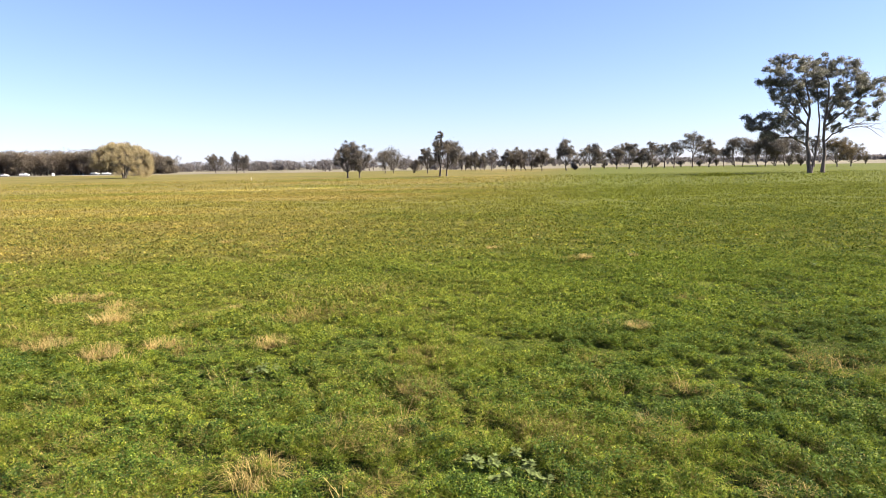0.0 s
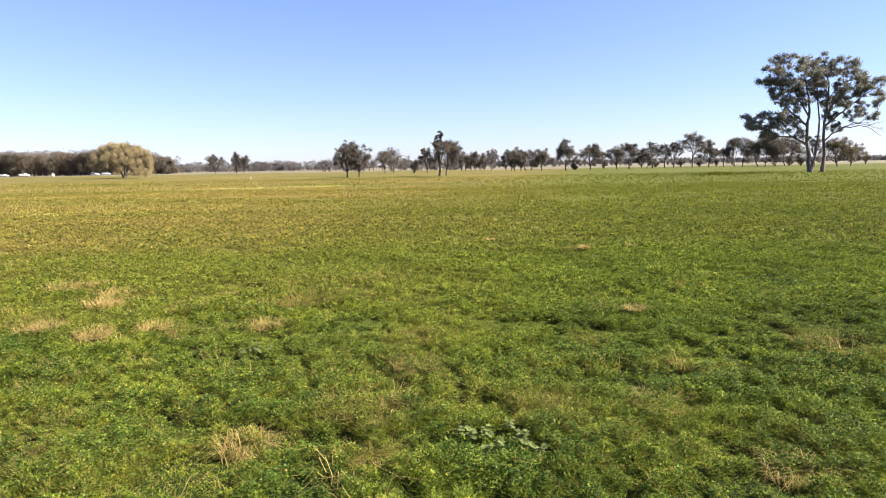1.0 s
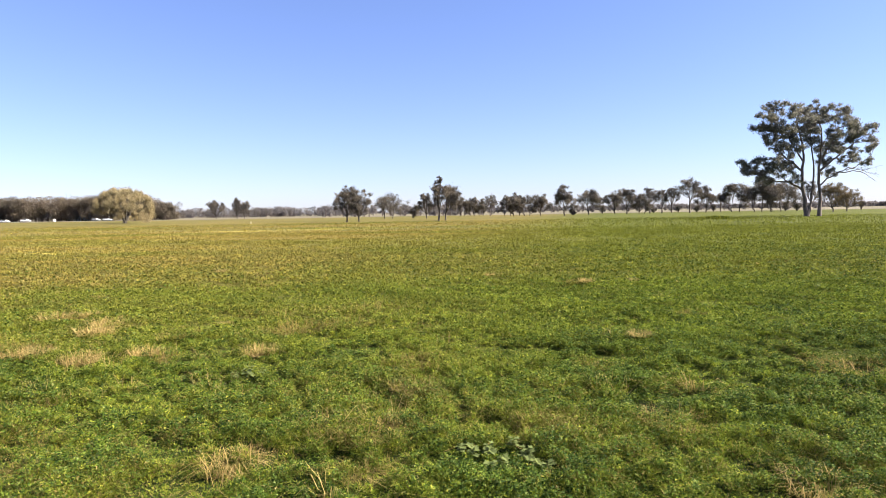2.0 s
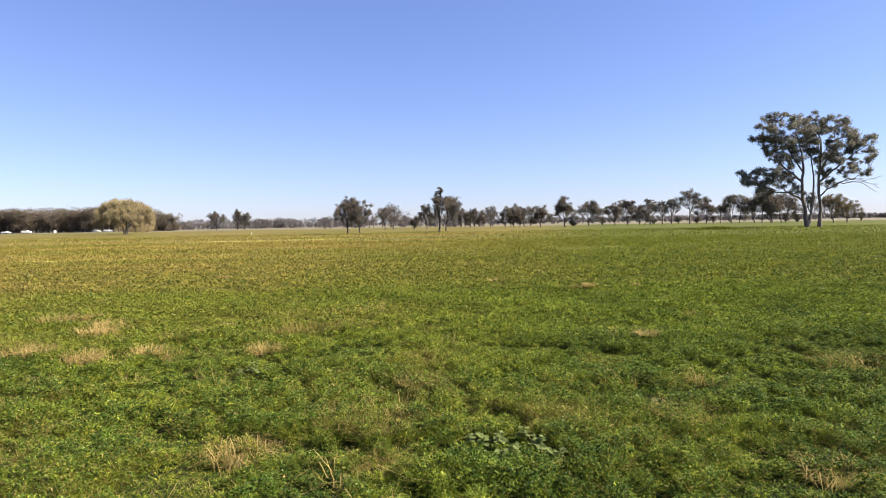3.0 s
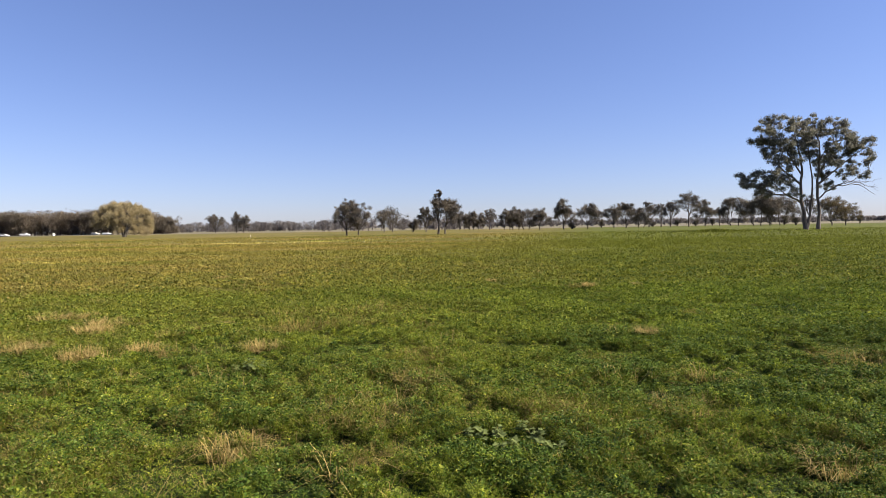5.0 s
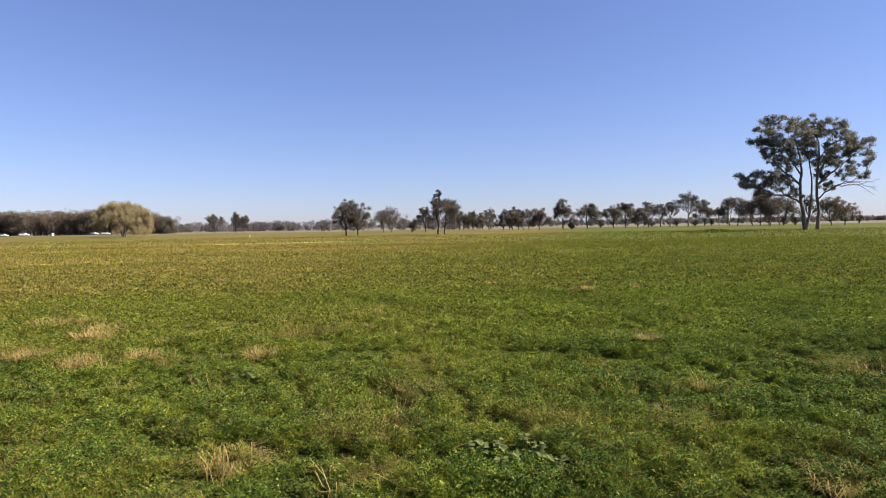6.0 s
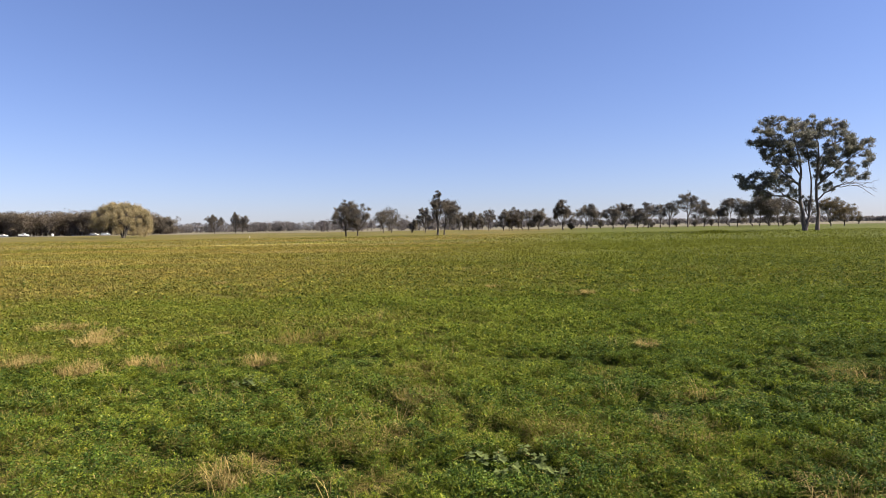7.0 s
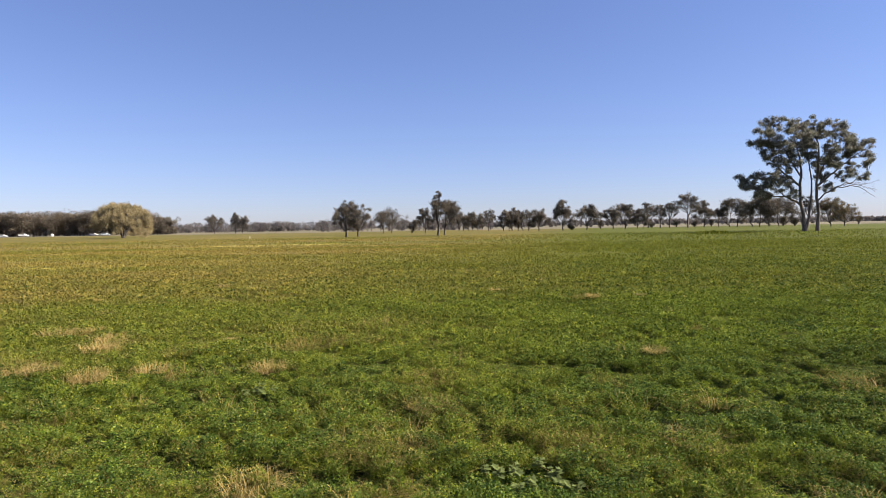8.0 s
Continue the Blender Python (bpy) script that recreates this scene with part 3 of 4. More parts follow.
def limb_tree(label, x, y, limbs, masses, seed, leaves, leaf):
    """A large old gum: each limb is its radius at the foot and points across and up; each leaf mass is across, up and its two radii."""
    r = np.random.default_rng(seed)
    t = thing("gum_tree", label, "tree", (x, y, float(lie(np.array(x), np.array(y)))), "pair of old gum trees")
    lines = []
    for k, (r0, points) in enumerate(limbs):
        n = 18
        away = r.uniform(-1, 1) * 0.28 if k else 0.0
        line = smooth_line([(px, away * abs(px - points[0][0]), pz) for px, pz in points], n)
        line[2:-1] += r.normal(0, 0.09, (n - 3, 3))
        rad = 0.85 * r0 * np.linspace(1, 0.12, n) * (np.r_[1.45, 1.15, np.ones(n - 2)] if points[0][1] < 0.5 else 1)
        lines.append((line, rad, [tube(line, rad, 9)]))
    cc, cr = [], []
    for mx, mz, rx, rz in masses:
        count = max(5, int(rx * rz * 5.0))
        middle = np.array([mx, r.normal(0, 1.0) * (1.6 if abs(mx) < 6 else 0.9), mz])
        best = min(((np.linalg.norm((p - middle) * (1, 0.6, 1)) + 2.5 * max(p[2] - middle[2], 0), k, i) for k, (line, _, _) in enumerate(lines) for i, p in enumerate(line[5:], 5)), key=lambda b: b[0])
        line, rad, wood = lines[best[1]]
        foot = line[best[2]]
        arm = smooth_line([foot, (foot + middle) / 2 + r.normal(0, 0.25, 3) + (0, 0, -0.15), middle], 7)
        wood.append(tube(arm, np.linspace(min(rad[best[2]] * 0.75, 0.13), 0.05, 7), 6))
        for _ in range(count):
            a, q = r.uniform(0, 6.28), np.sqrt(r.random())
            c = middle + np.array([np.cos(a) * q * rx, r.uniform(-1, 1) * 0.8 * rx, np.sin(a) * q * rz])
            start = arm[int(r.integers(2, 7))]
            wood.append(tube(smooth_line([start, (start + c) / 2 + r.normal(0, 0.16, 3) + (0, 0, -0.1), c], 5), np.linspace(0.05, 0.018, 5), 4))
            cc.append(c)
            cr.append(r.uniform(0.4, 0.8))
            for _ in range(3):
                tip = c + unit(r.normal(size=3) + (0, 0, 0.2)) * r.uniform(0.4, 1.0)
                wood.append(tube(np.array([c, (c + tip) / 2 + r.normal(0, 0.06, 3), tip]), (0.022, 0.016, 0.009), 3))
    for k, (line, rad, wood) in enumerate(lines):
        for i in range(7, 17, 2):   # short dead twigs along the limbs
            tip = line[i] + unit(r.normal(size=3) + (0, 0, 0.5)) * r.uniform(0.6, 1.6)
            wood.append(tube(smooth_line([line[i], (line[i] + tip) / 2 + r.normal(0, 0.12, 3), tip], 5), np.linspace(min(rad[i] * 0.4, 0.05), 0.012, 5), 4))
        v, f = joined(wood)
        part_of(t, "trunk" if k == 0 else "limb", mesh_of("limb", v, f, [M_BARK], smooth=True), "grey-brown bark, paler towards the light")
    v, f = crown_leaves(cc, cr, leaves, leaf, r, 0.8, 0.8)
    part_of(t, "crown", mesh_of("crown", v, f, [M_GUM]), "open grey-green crown in drooping clumps")
    return t


def bush(label, x, y, height, width, seed, leaf=0.3, count=2000, mat=None):
    r = np.random.default_rng(seed)
    t = thing("bush", label, "bush", (x, y, -0.09), "bushes at the paddock edge")
    cc, cr, wood = [], [], []
    for k in range(9):
        a, q = r.uniform(0, 6.28), r.random() ** 0.5
        c = np.array([np.cos(a) * q * width * 0.3, np.sin(a) * q * width * 0.3, height * r.uniform(0.25, 0.78)])
        cc.append(c)
        cr.append(width * r.uniform(0.16, 0.26))
        wood.append(tube(smooth_line([(c[0] * 0.2, c[1] * 0.2, -0.1), c * (0.5, 0.5, 0.5), c], 5), np.linspace(0.09, 0.03, 5), 5))
    v, f = joined(wood)
    part_of(t, "stems", mesh_of("stems", v, f, [M_DARK_BARK], smooth=True))
    v, f = crown_leaves(cc, cr, count, leaf, r, 0.1, 1.0)
    part_of(t, "crown", mesh_of("crown", v, f, [mat or M_FAR_GUM]))
    return t


# the pair of old gums
limb_tree("tall old gum tree with two leaning grey stems", 69.56, 116.0, [
    (0.47, [(0.0, -0.3), (-0.6, 3.5), (-1.2, 7.8), (-0.9, 12.1), (-1.7, 16.3), (-2.8, 20.6)]),
    (0.3, [(0.1, 0.1), (0.9, 4.0), (1.2, 9.2), (0.5, 14.4), (0.0, 18.7)]),
    (0.26, [(-0.8, 5.0), (-3.3, 6.5), (-6.4, 6.9), (-9.2, 8.3), (-12.1, 8.8)]),
    (0.26, [(-1.1, 8.7), (-3.8, 11.1), (-6.4, 14.2), (-8.7, 16.1)]),
    (0.2, [(-1.0, 10.6), (-2.8, 13.9), (-4.5, 17.5), (-5.7, 20.4)]),
    (0.16, [(-3.8, 6.6), (-6.4, 8.7), (-8.7, 10.2)]),
    (0.15, [(-0.9, 6.4), (-3.1, 8.7), (-5.0, 10.2)]),
], [
    (-5.4, 20.6, 2.8, 1.3), (-3.1, 19.5, 2.4, 2.0), (-7.3, 17.6, 2.8, 2.0), (-8.7, 16.1, 1.8, 1.5), (-5.4, 15.4, 2.6, 2.0),
    (-2.6, 16.1, 2.1, 2.1), (-1.1, 20.1, 1.3, 1.2), (-3.8, 12.8, 2.6, 1.7), (-6.4, 13.6, 1.8, 1.2), (-5.4, 10.4, 2.8, 1.3),
    (-8.5, 10.5, 2.4, 1.0), (-11.2, 9.9, 1.8, 1.1), (-12.0, 8.7, 1.1, 0.9), (-9.5, 8.3, 2.1, 1.1), (-6.4, 7.7, 2.6, 1.3),
    (-3.8, 9.0, 1.8, 1.5), (0.2, 17.7, 1.2, 2.1), (-2.6, 6.9, 1.4, 0.9), (-9.7, 17.0, 1.3, 1.2), (-8.0, 19.2, 1.5, 1.0), (-10.3, 9.5, 2.0, 1.0), (-7.6, 9.1, 2.2, 1.1),
], 41, 52000, 0.21)
limb_tree("tall old gum tree with a straight trunk and spreading crown", 72.27, 116.6, [
    (0.4, [(0.0, -0.3), (0.0, 4.0), (-0.2, 9.2), (0.2, 14.4), (-0.6, 18.7), (-1.3, 21.3)]),
    (0.26, [(-0.1, 8.7), (2.7, 11.1), (6.0, 13.9), (9.8, 16.6)]),
    (0.2, [(0.1, 13.0), (1.8, 16.8), (3.2, 20.2)]),
    (0.2, [(0.0, 10.6), (2.0, 14.4), (4.9, 17.9)]),
    (0.18, [(0.0, 5.9), (2.7, 8.0), (7.0, 8.5), (10.5, 6.4)]),
    (0.14, [(3.2, 8.3), (6.5, 9.2), (10.8, 9.0)]),
    (0.14, [(2.7, 11.1), (5.1, 10.6), (7.2, 10.1)]),
    (0.1, [(5.0, 8.7), (8.3, 9.9), (11.0, 10.5)]),
    (0.09, [(7.0, 8.5), (9.4, 8.3), (11.6, 7.4)]),
    (0.08, [(5.6, 9.0), (8.4, 8.9), (11.2, 9.6)]),
], [
    (-1.3, 21.0, 1.6, 1.3), (0.9, 19.4, 2.2, 1.8), (2.9, 20.1, 1.6, 1.3), (-0.6, 18.0, 2.2, 2.1), (2.3, 16.8, 2.5, 2.1),
    (4.4, 17.6, 1.6, 1.6), (0.8, 13.9, 2.2, 2.0), (3.7, 13.4, 2.5, 1.6), (6.1, 14.4, 2.0, 1.5), (8.3, 15.8, 2.0, 1.4),
    (10.2, 16.9, 1.5, 0.9), (9.0, 14.4, 1.5, 0.9), (4.6, 10.6, 1.9, 1.1), (7.3, 10.1, 1.3, 0.7), (1.9, 10.6, 1.6, 1.1),
    (3.2, 8.4, 1.9, 0.9), (-1.7, 14.9, 1.4, 2.1), (8.8, 12.9, 1.3, 0.8), (6.8, 12.2, 1.6, 0.9), (6.4, 16.2, 1.5, 1.1),
], 42, 48000, 0.21)


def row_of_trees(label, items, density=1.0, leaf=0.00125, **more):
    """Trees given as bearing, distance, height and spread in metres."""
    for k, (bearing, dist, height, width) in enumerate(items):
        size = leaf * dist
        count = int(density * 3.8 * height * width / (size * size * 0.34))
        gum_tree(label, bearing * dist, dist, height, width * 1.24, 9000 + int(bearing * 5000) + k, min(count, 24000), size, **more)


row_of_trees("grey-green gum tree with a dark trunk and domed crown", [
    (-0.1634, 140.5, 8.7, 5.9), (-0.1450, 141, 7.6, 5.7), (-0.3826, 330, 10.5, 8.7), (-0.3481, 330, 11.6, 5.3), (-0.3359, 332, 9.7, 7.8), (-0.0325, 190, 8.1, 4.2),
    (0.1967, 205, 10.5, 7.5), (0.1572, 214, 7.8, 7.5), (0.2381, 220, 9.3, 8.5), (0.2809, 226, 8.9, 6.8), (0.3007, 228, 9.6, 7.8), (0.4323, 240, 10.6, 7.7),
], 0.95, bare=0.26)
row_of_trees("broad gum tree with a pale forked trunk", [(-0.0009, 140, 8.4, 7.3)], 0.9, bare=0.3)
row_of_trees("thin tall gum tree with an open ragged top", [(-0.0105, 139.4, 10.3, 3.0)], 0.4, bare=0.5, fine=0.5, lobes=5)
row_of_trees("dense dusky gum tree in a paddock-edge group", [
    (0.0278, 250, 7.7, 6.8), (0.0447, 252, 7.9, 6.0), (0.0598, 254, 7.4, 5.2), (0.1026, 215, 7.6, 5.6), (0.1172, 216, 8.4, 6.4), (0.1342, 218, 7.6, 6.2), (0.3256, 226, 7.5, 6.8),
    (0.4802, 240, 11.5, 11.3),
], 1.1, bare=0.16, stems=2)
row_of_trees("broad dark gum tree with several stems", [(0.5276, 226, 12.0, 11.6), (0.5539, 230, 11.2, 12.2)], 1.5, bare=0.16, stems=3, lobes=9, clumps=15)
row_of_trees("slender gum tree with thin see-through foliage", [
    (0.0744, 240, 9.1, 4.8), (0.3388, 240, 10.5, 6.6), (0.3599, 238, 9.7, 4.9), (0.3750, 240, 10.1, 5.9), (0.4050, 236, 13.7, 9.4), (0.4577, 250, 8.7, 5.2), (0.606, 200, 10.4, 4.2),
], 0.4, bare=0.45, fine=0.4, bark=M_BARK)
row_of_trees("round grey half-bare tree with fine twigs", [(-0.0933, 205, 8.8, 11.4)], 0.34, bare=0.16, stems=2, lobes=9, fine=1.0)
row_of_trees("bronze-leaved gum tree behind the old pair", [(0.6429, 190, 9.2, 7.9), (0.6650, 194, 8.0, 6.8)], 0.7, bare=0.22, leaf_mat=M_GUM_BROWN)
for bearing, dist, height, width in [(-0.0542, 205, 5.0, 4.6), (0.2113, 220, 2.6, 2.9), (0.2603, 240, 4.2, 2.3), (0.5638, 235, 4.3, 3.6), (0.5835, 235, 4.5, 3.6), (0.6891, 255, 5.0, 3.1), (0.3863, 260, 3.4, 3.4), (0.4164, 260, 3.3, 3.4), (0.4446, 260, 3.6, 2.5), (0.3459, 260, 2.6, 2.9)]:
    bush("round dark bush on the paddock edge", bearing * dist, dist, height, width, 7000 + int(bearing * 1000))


def willow(x, y, height, width):
    """A wide pale willow: short leaning trunk, domed crown with hanging sprays."""
    r = np.random.default_rng(77)
    t = thing("willow_tree", "wide domed willow with pale yellowish foliage", "tree", (x, y, -0.09), "trees round the paddock")
    wood, cc, cr = [], [], []
    for k in range(5):
        a = k * 1.26 + 0.4
        top = np.array([np.cos(a) * width * 0.22, np.sin(a) * width * 0.22, height * 0.6])
        foot = np.array([np.cos(a) * 0.35, np.sin(a) * 0.35, -0.2])
        wood.append(tube(smooth_line([foot, foot * 2 + (0.2, 0, 1.8), top], 9), np.linspace(0.42, 0.1, 9), 7))
    for k in range(420):
        a, q = r.uniform(0, 6.28), r.random() ** 0.5
        z = height * (0.36 + 0.58 * np.sqrt(max(1 - q * q, 0))) * r.uniform(0.88, 1.0)
        if k % 5 < 2:
            q, z = 0.8 + 0.18 * r.random(), height * r.uniform(0.1, 0.52)
            if np.cos(a) < 0.1:   # the stems show under the western side
                z = max(z, height * r.uniform(0.28, 0.5))
        c = np.array([np.cos(a) * q * width * 0.45, np.sin(a) * q * width * 0.45, z])
        cc.append(c)
        cr.append(width * r.uniform(0.026, 0.055))
        wood.append(tube(smooth_line([c * (0.45, 0.45, 0.55), c * (0.75, 0.75, 0.9), c], 5), np.linspace(0.05, 0.02, 5), 4))
    v, f = joined(wood)
    part_of(t, "trunk", mesh_of("trunk", v, f, [M_DARK_BARK], smooth=True), "short dark leaning stems")
    v, f = crown_leaves(cc, cr, 90000, 0.23, r, 1.1, 1.3)
    part_of(t, "crown", mesh_of("crown", v, f, [M_WILLOW]), "pale yellow-green hanging foliage")


willow(-102.0, 190, 11.6, 19.0)


def woodland(name, label, x0, x1, y0, y1, height, count, leaves_each, leaf, seed, mat, low=0.72, taper=0):
    """A wood too far off to count: trunks and crowns in one sheet of growth."""
    r = np.random.default_rng(seed)
    wood, cc, cr = [], [], []
    for k in range(count):
        x, y = r.uniform(x0, x1), r.uniform(y0, y1)
        h = height * r.uniform(low, 1.12)
        if taper:   # lower trees towards the open end
            h *= 1 - 0.42 * np.clip((x - x1 + taper) / taper, 0, 1)
        wood.append(tube(smooth_line([(x, y, -0.2), (x + r.normal(0, 0.3), y, h * 0.4), (x + r.normal(0, 0.6), y, h * 0.85)], 5), np.linspace(0.24, 0.05, 5), 5))
        for _ in range(8):
            cc.append((x + r.normal(0, h * 0.17), y + r.normal(0, h * 0.17), h * r.uniform(0.14, 0.92)))
            cr.append(h * r.uniform(0.12, 0.2))
    n = count * leaves_each
    cc, cr = np.array(cc), np.array(cr)
    k = r.integers(0, len(cr), n)
    c = cc[k] + unit(r.normal(size=(n, 3))) * (cr[k] * np.cbrt(r.uniform(0.1, 1.1, n)))[:, None]
    size = leaf * r.uniform(0.6, 1.4, n)
    lv, lf = leaf_tris(c, r.uniform(0, 6.28, n), r.normal(-0.2, 0.6, n), r.normal(0, 0.7, n), size, size * 0.8)
    wv, wf = joined(wood)
    wf = np.concatenate([wf[:, [0, 1, 2]], wf[:, [0, 2, 3]]])
    v, f = joined([(wv, wf), (lv, lf)])
    fm = np.r_[np.zeros(len(wf)), np.ones(len(lf))]
    tagged(new(name, mesh_of(name, v, f, [M_BARK, mat], fm)), label, "woodland", "", "stuff")


woodland("woodland", "dense brown-green wood along the far paddock edge", -300, -160, 345, 364, 13.0, 300, 520, 0.6, 51, M_WOOD_LEAF, 0.96, 20)
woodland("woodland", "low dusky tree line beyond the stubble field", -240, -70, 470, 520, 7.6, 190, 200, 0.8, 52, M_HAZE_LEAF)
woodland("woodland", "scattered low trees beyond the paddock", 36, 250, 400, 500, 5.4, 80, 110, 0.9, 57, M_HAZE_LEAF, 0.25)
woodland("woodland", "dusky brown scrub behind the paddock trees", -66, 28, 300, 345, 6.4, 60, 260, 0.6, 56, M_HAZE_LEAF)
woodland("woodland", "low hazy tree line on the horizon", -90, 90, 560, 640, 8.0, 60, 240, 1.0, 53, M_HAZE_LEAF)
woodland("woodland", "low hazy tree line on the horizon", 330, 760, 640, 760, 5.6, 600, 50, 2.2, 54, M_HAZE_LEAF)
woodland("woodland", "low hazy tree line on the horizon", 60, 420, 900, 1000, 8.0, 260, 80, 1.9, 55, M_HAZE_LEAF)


# ---- plants and litter in the near paddock ----
def tuft_mesh(seed, count, height, spread, mat, wide, lean):
    r = np.random.default_rng(seed)
    a, q = r.uniform(0, 6.28, count), np.sqrt(r.random(count)) * spread
    p = np.stack([np.cos(a) * q, np.sin(a) * q, np.full(count, -0.01)], -1)
    v, f = blades(p, a + r.normal(0, 0.8, count), height * r.uniform(0.4, 1.15, count), r.uniform(*lean, count), wide * r.uniform(0.6, 1.3, count))
    k = np.arange(count) * 5
    f = np.concatenate([f, np.stack([np.full(count, len(v)), k, k + 1], -1)])   # the roots join in one crown
    return mesh_of("dry_grass_tuft", np.concatenate([v, [[0, 0, -0.04]]]), f, [mat])


TUFTS = [
    tuft_mesh(61, 210, 0.19, 0.22, M_STRAW, 0.0058, (0.3, 1.9)), tuft_mesh(62, 150, 0.12, 0.34, M_FADED, 0.0055, (0.5, 2.0)),
    tuft_mesh(63, 18, 0.25, 0.2, M_STRAW, 0.0042, (0.2, 2.2)), tuft_mesh(64, 110, 0.1, 0.36, M_MAT, 0.0045, (0.4, 2.0)),
]
TUFT_LABELS = ("straw-coloured upright dry grass tuft among clover", "wide low pale dry grass tuft in green pasture", "tall thin dry stalks standing in clover", "low matted brown dry grass patch")


def dry_tuft(x, y, kind, size=1.0):
    ob = new("dry_grass_tuft", TUFTS[kind])
    ob.matrix_world = pose(x, y, float(lie(np.array(x), np.array(y)) + 0.8 * canopy(np.array(x), np.array(y))), 0, 0, random.uniform(0, 360)) @ Matrix.Scale(size, 4)
    tagged(ob, TUFT_LABELS[kind], "grass tuft", "dry grass tufts")


# place and kind of the dry tufts
WEST_TUFTS = [
    (-7.98, 12.4, 0), (-7.6, 12.5, 1), (-6.58, 11.81, 0), (-6.3, 11.3, 1), (-5.91, 10.38, 0), (-6.22, 8.96, 0), (-5.95, 8.9, 0), (-6.51, 9.16, 1),
    (-5.12, 8.64, 0), (-5.03, 8.08, 2), (-4.36, 8.94, 0), (-4.2, 8.9, 1), (-2.68, 9.04, 0), (-3.2, 9.22, 2), (-4.46, 8.1, 2), (-3.19, 12.14, 2),
    (-2.64, 7.05, 2), (-1.7, 5.11, 0), (-1.6, 5.25, 3), (-1.78, 4.65, 2), (-1.62, 4.55, 2), (-3.98, 8.98, 2), (-3.79, 7.35, 2), (-4.07, 7.24, 2),
    (-4.52, 6.63, 1), (-2.58, 10.61, 1), (-4.8, 8.3, 2), (-2.05, 4.15, 3), (-3.6, 5.9, 3),
]
EAST_TUFTS = [
    (-0.38, 8.23, 1), (-1.59, 12.7, 2), (-0.56, 6.0, 2), (-1.01, 5.79, 3), (-0.75, 4.61, 2), (-0.66, 5.6, 3), (-0.6, 5.0, 3), (-0.22, 6.9, 3),
    (2.12, 8.22, 1), (1.11, 5.77, 1), (5.05, 7.87, 1), (5.26, 7.57, 2), (2.81, 4.47, 0), (2.92, 6.97, 2), (2.25, 5.72, 3), (-1.57, 7.11, 2),
    (-0.98, 6.27, 2), (0.04, 9.46, 2), (1.99, 6.91, 2), (-1.78, 11.08, 1), (-0.55, 4.3, 2), (4.3, 6.7, 2),
]
for x, y, kind in WEST_TUFTS + EAST_TUFTS:
    dry_tuft(x, y, kind, random.uniform(0.85, 1.15) * (1.4 if y > 9.5 else 1.0))
for _ in range(16):
    dry_tuft(random.uniform(-6.0, -2.2), random.uniform(6.2, 11), 2, random.uniform(0.6, 1.0))
for _ in range(70):
    tx, ty = random.uniform(-16, 6), random.uniform(9, 22)
    if abs(tx) < 0.75 * ty and random.random() < (0.9 if tx < -0.25 * ty else 0.3):
        dry_tuft(tx, ty, random.choice((0, 1, 2, 2, 3)), random.uniform(0.6, 1.1))


def weed_leaf(seed, length):
    """One broad lobed leaf on a short stalk, cupped along its middle."""
    r = np.random.default_rng(seed)
    bm = bmesh.new()
    hub = bm.verts.new((length * 0.42, 0, length * 0.1))
    rim = []
    n = 22
    for i in range(n):
        a = math.pi * (-0.93 + 1.86 * i / (n - 1))
        lobe = 1.0 if i % 4 in (1, 2) else 0.7
        reach = length * (0.4 + 0.16 * math.cos(a)) * lobe * r.uniform(0.9, 1.1)
        x, y = length * 0.42 + reach * math.cos(a), reach * math.sin(a)
        rim.append(bm.verts.new((x, y, length * (0.1 + 0.16 * abs(math.sin(a)) * lobe - 0.1 * max(math.cos(a), 0)) * r.uniform(0.8, 1.2))))
    for a, b in zip(rim, rim[1:]):
        bm.faces.new((hub, a, b))
    foot = [bm.verts.new((0, y, 0)) for y in (-0.006, 0.006)]
    bm.faces.new((foot[0], hub, foot[1]))
    me = bpy.data.meshes.new("leaf")
    bm.to_mesh(me)
    bm.free()
    me.materials.append(M_WEED)
    return me


WEED_LEAVES = [weed_leaf(k, 0.13 + 0.025 * k) for k in range(3)]


def rosette(x, y, size, leaves, seed):
    r = random.Random(seed)
    t = thing("thistle_rosette", "pale grey-green broad-leaved thistle rosette in clover", "weed", (x, y, float(lie(np.array(x), np.array(y))) + 0.09), "broad-leaved weeds", r.uniform(0, 360))
    for k in range(leaves + 5):
        ob = part_of(t, "leaf", WEED_LEAVES[k % 3])
        ob.matrix_basis = pose(0, 0, 0.007 * k * size, 0, r.uniform(-30, 12), k * 137.5 + r.uniform(-15, 15)) @ Matrix.Scale(0.56 * size * r.uniform(0.6, 1.2), 4)


for k, (x, y, size, leaves) in enumerate(ROSETTES):
    rosette(x, y, size, leaves, 300 + k)

# ---- far paddock ----
def post(x, y, height):
    bm = box_bm(-0.09, 0.09, -0.09, 0.09, -0.2, height, 0.015)
    me = bpy.data.meshes.new("fence_post")
    bm.to_mesh(me)
    bm.free()
    me.materials.append(M_POST)
    ob = new("fence_post", me)
    ob.matrix_world = pose(x, y, -0.09, 2, 3, 20)
    tagged(ob, "short pale weathered wooden post alone in the paddock", "post")


post(-41.9, 129, 0.62)


def low_weeds(x, y, width, height, seed):
    r = np.random.default_rng(seed)
    n = 900
    p = np.stack([r.normal(0, width * 0.25, n), r.normal(0, 0.7, n), np.zeros(n)], -1)
    v, f = blades(p, r.uniform(0, 6.28, n), height * r.uniform(0.4, 1.1, n), r.uniform(0.2, 1.0, n), r.uniform(0.06, 0.14, n))
    ob = new("weed_patch", mesh_of("weed_patch", v, f, [M_PASTURE]))
    ob.matrix_world = pose(x, y, -0.09)
    tagged(ob, "dark rank green weeds standing above the pasture", "weeds", "rank weed patches")


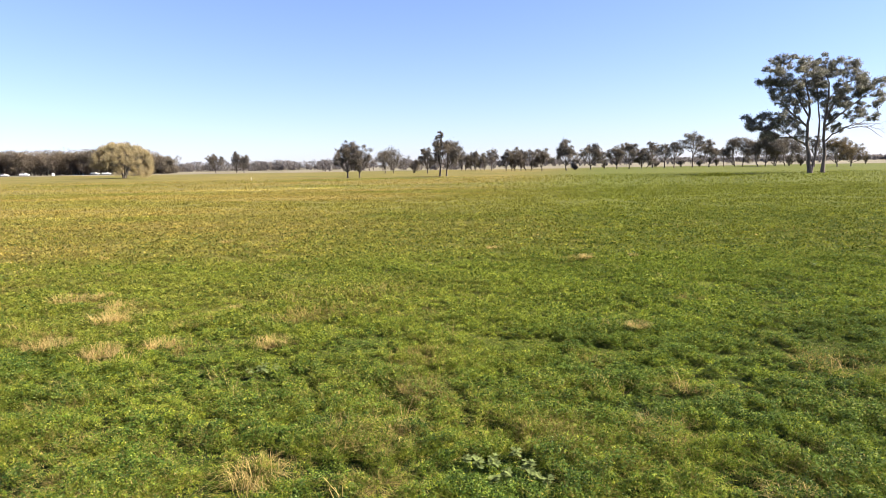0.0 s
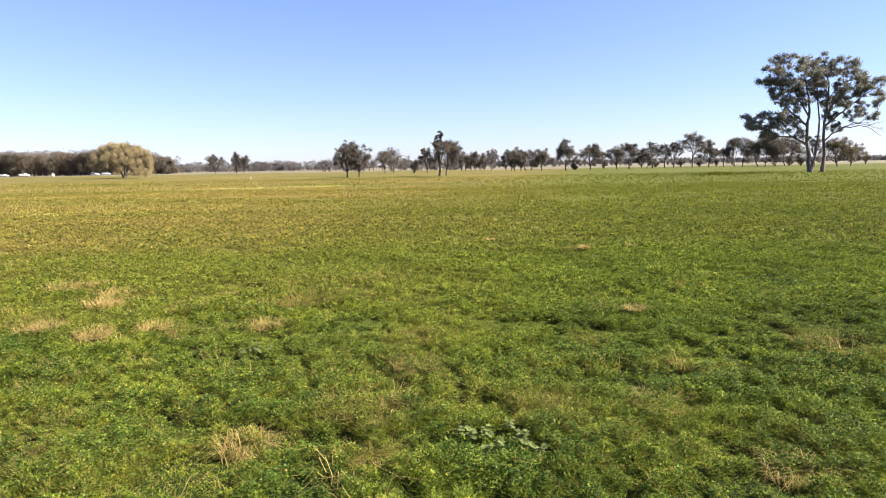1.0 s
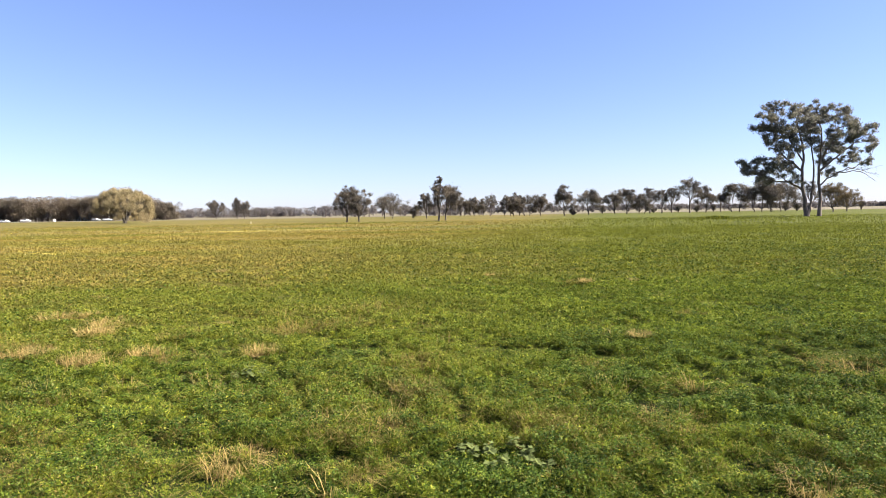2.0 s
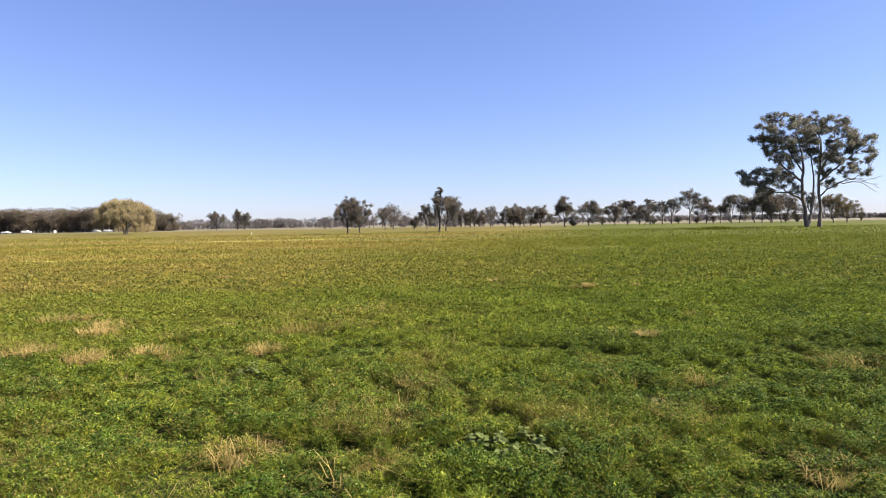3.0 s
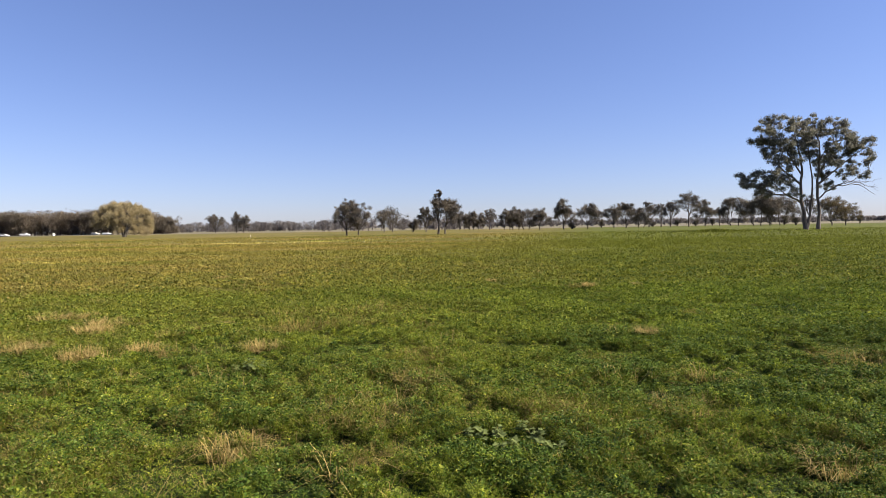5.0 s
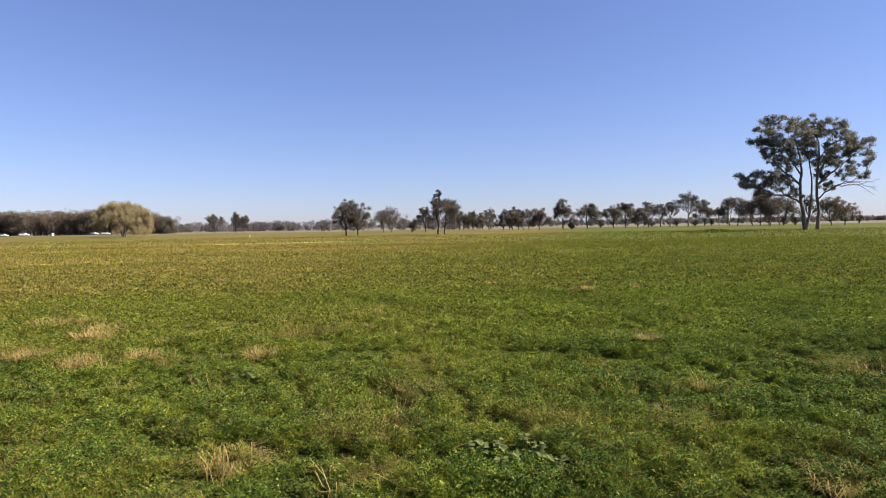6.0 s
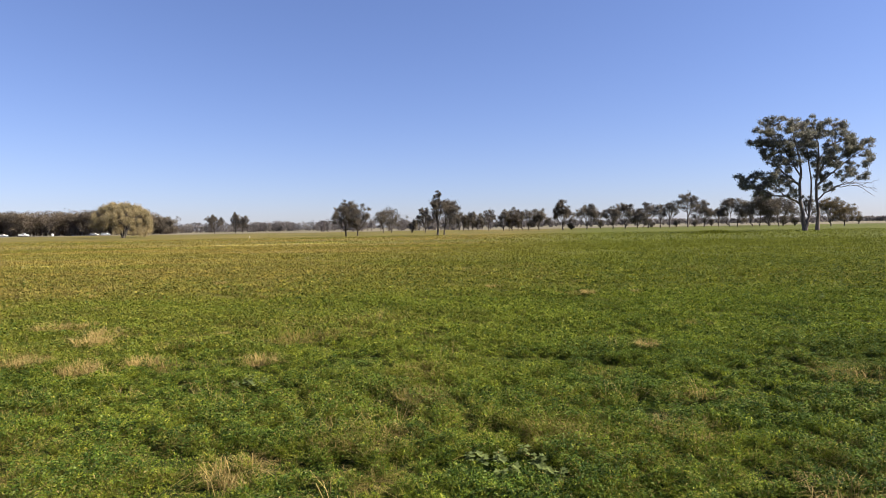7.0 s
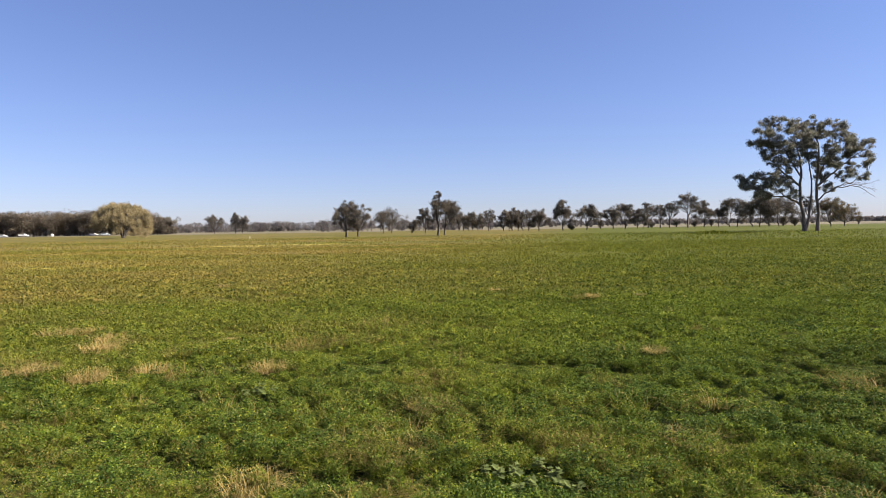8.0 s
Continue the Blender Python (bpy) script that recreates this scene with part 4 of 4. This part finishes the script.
low_weeds(46.6, 104, 4.0, 0.8, 81)
low_weeds(43.8, 104.5, 3.6, 0.24, 82)
low_weeds(52.0, 108, 5.0, 0.24, 83)


def farm_track():
    """A strip of bare earth along the foot of the wood, with ragged edges."""
    r = np.random.default_rng(91)
    x = np.linspace(-310, -160, 76)
    mid = 333 + 1.5 * np.sin(x * 0.05)
    near, far = mid - 1.7 + r.normal(0, 0.25, 76), mid + 1.7 + r.normal(0, 0.25, 76)
    v = np.concatenate([np.stack([x, near, np.full(76, -0.078)], -1), np.stack([x, far, np.full(76, -0.078)], -1)])
    i = np.arange(75)
    ob = new("track", mesh_of("track", v, np.stack([i, i + 1, i + 77, i + 76], -1), [M_EARTH]))
    tagged(ob, "pale bare earth track along the foot of the wood", "track", "", "structure")


farm_track()


def wheel(parent, x, y):
    bm = bmesh.new()
    bmesh.ops.create_cone(bm, cap_ends=True, segments=18, radius1=0.36, radius2=0.36, depth=0.24, matrix=pose(x, y, 0.36, 90, 0, 0))
    bmesh.ops.bevel(bm, geom=[e for e in bm.edges if e.calc_face_angle(0) > 1], offset=0.04, segments=2, affect="EDGES")
    w = part("wheel", bm, M_RUBBER, parent, "black rubber tyre")
    bm = bmesh.new()
    bmesh.ops.create_cone(bm, cap_ends=True, segments=14, radius1=0.2, radius2=0.17, depth=0.26, matrix=pose(x, y, 0.36, 90, 0, 0))
    part("rim", bm, M_ROOF, w, "grey steel rim")


def ute(x, y, turn):
    t = thing("utility_vehicle", "white utility vehicle parked before the wood", "car", (x, y, -0.09), "", turn)
    part("body", prism_bm([(-2.5, 0.45), (2.45, 0.45), (2.5, 0.8), (2.4, 1.05), (1.2, 1.15), (-2.5, 1.15)], -0.88, 0.88, 0.05), M_WHITE, t)
    part("cab", prism_bm([(-0.7, 1.153), (1.25, 1.153), (0.65, 1.78), (-0.5, 1.8)], -0.78, 0.78, 0.05), M_WHITE, t)
    for side in (-1, 1):
        part("side_window", prism_bm([(-0.5, 1.22), (0.98, 1.22), (0.58, 1.68), (-0.42, 1.7)], side * 0.79 - 0.01, side * 0.79 + 0.01), M_GLASS, t, "dark glass")
        for wx in (-1.55, 1.6):
            wheel(t, wx, side * 0.8)
    part("tray", box_bm(-2.48, -0.75, -0.86, 0.86, 1.155, 1.42, 0.03), M_WHITE, t)


def wagon(x, y, turn, paint, label):
    t = thing("parked_car", label, "car", (x, y, -0.09), "cars parked by the wood", turn)
    part("body", prism_bm([(-2.2, 0.35), (2.2, 0.35), (2.25, 0.65), (2.1, 0.85), (1.1, 0.95), (-2.15, 0.95), (-2.25, 0.6)], -0.85, 0.85, 0.05), paint, t)
    part("cabin", prism_bm([(-2.0, 0.953), (1.1, 0.953), (0.45, 1.44), (-1.75, 1.45)], -0.72, 0.72, 0.05), paint, t)
    for side in (-1, 1):
        part("side_window", prism_bm([(-1.75, 1.0), (0.85, 1.0), (0.4, 1.36), (-1.6, 1.37)], side * 0.73 - 0.01, side * 0.73 + 0.01), M_GLASS, t, "dark glass")
        for wx in (-1.35, 1.4):
            wheel(t, wx, side * 0.78)


def water_tank(x, y):
    bm = bmesh.new()
    bmesh.ops.create_cone(bm, cap_ends=True, segments=20, radius1=0.75, radius2=0.75, depth=1.3, matrix=pose(0, 0, 0.65))
    t = thing("water_tank", "small pale round water tank by the wood", "tank", (x, y, -0.09))
    part("tank_wall", bm, M_WALL, t)
    bm = bmesh.new()
    bmesh.ops.create_cone(bm, cap_ends=True, segments=20, radius1=0.8, radius2=0.1, depth=0.25, matrix=pose(0, 0, 1.43))
    part("tank_roof", bm, M_ROOF, t, "grey conical iron roof")


ute(-236.2, 336, 4)
wagon(-248.5, 337, 2, M_WHITE, "white station wagon parked before the wood")
wagon(-199.5, 341, -5, M_WALL, "cream car parked at the edge of the wood")
wagon(-193.5, 342, 6, M_WHITE, "white car parked at the edge of the wood")

water_tank(-221.5, 338)


def farmhouse(x, y, turn):
    t = thing("farmhouse", "cream weatherboard farmhouse among trees with an iron roof", "house", (x, y, -0.09), "", turn)
    part("wall", box_bm(-5, 5, -3.5, 3.5, 0, 2.7), M_WALL, t)
    part("roof", prism_bm([(-5.6, 2.7), (5.6, 2.7), (2.6, 4.4), (-2.6, 4.4)], -4, 4), M_ROOF, t, "grey iron roof")
    for wx in (-3, 2.6):
        w = part("window", box_bm(wx - 0.6, wx + 0.6, -3.56, -3.5, 0.9, 2.1), M_WHITE, t, "white framed window")
        part("pane", box_bm(wx - 0.5, wx + 0.5, -3.58, -3.563, 1.0, 2.0), M_GLASS, w, "dark glass")
    part("door", box_bm(-0.45, 0.45, -3.55, -3.5, 0, 2.05), M_DARK_BARK, t, "dark timber door")


farmhouse(-213.5, 354, 8)
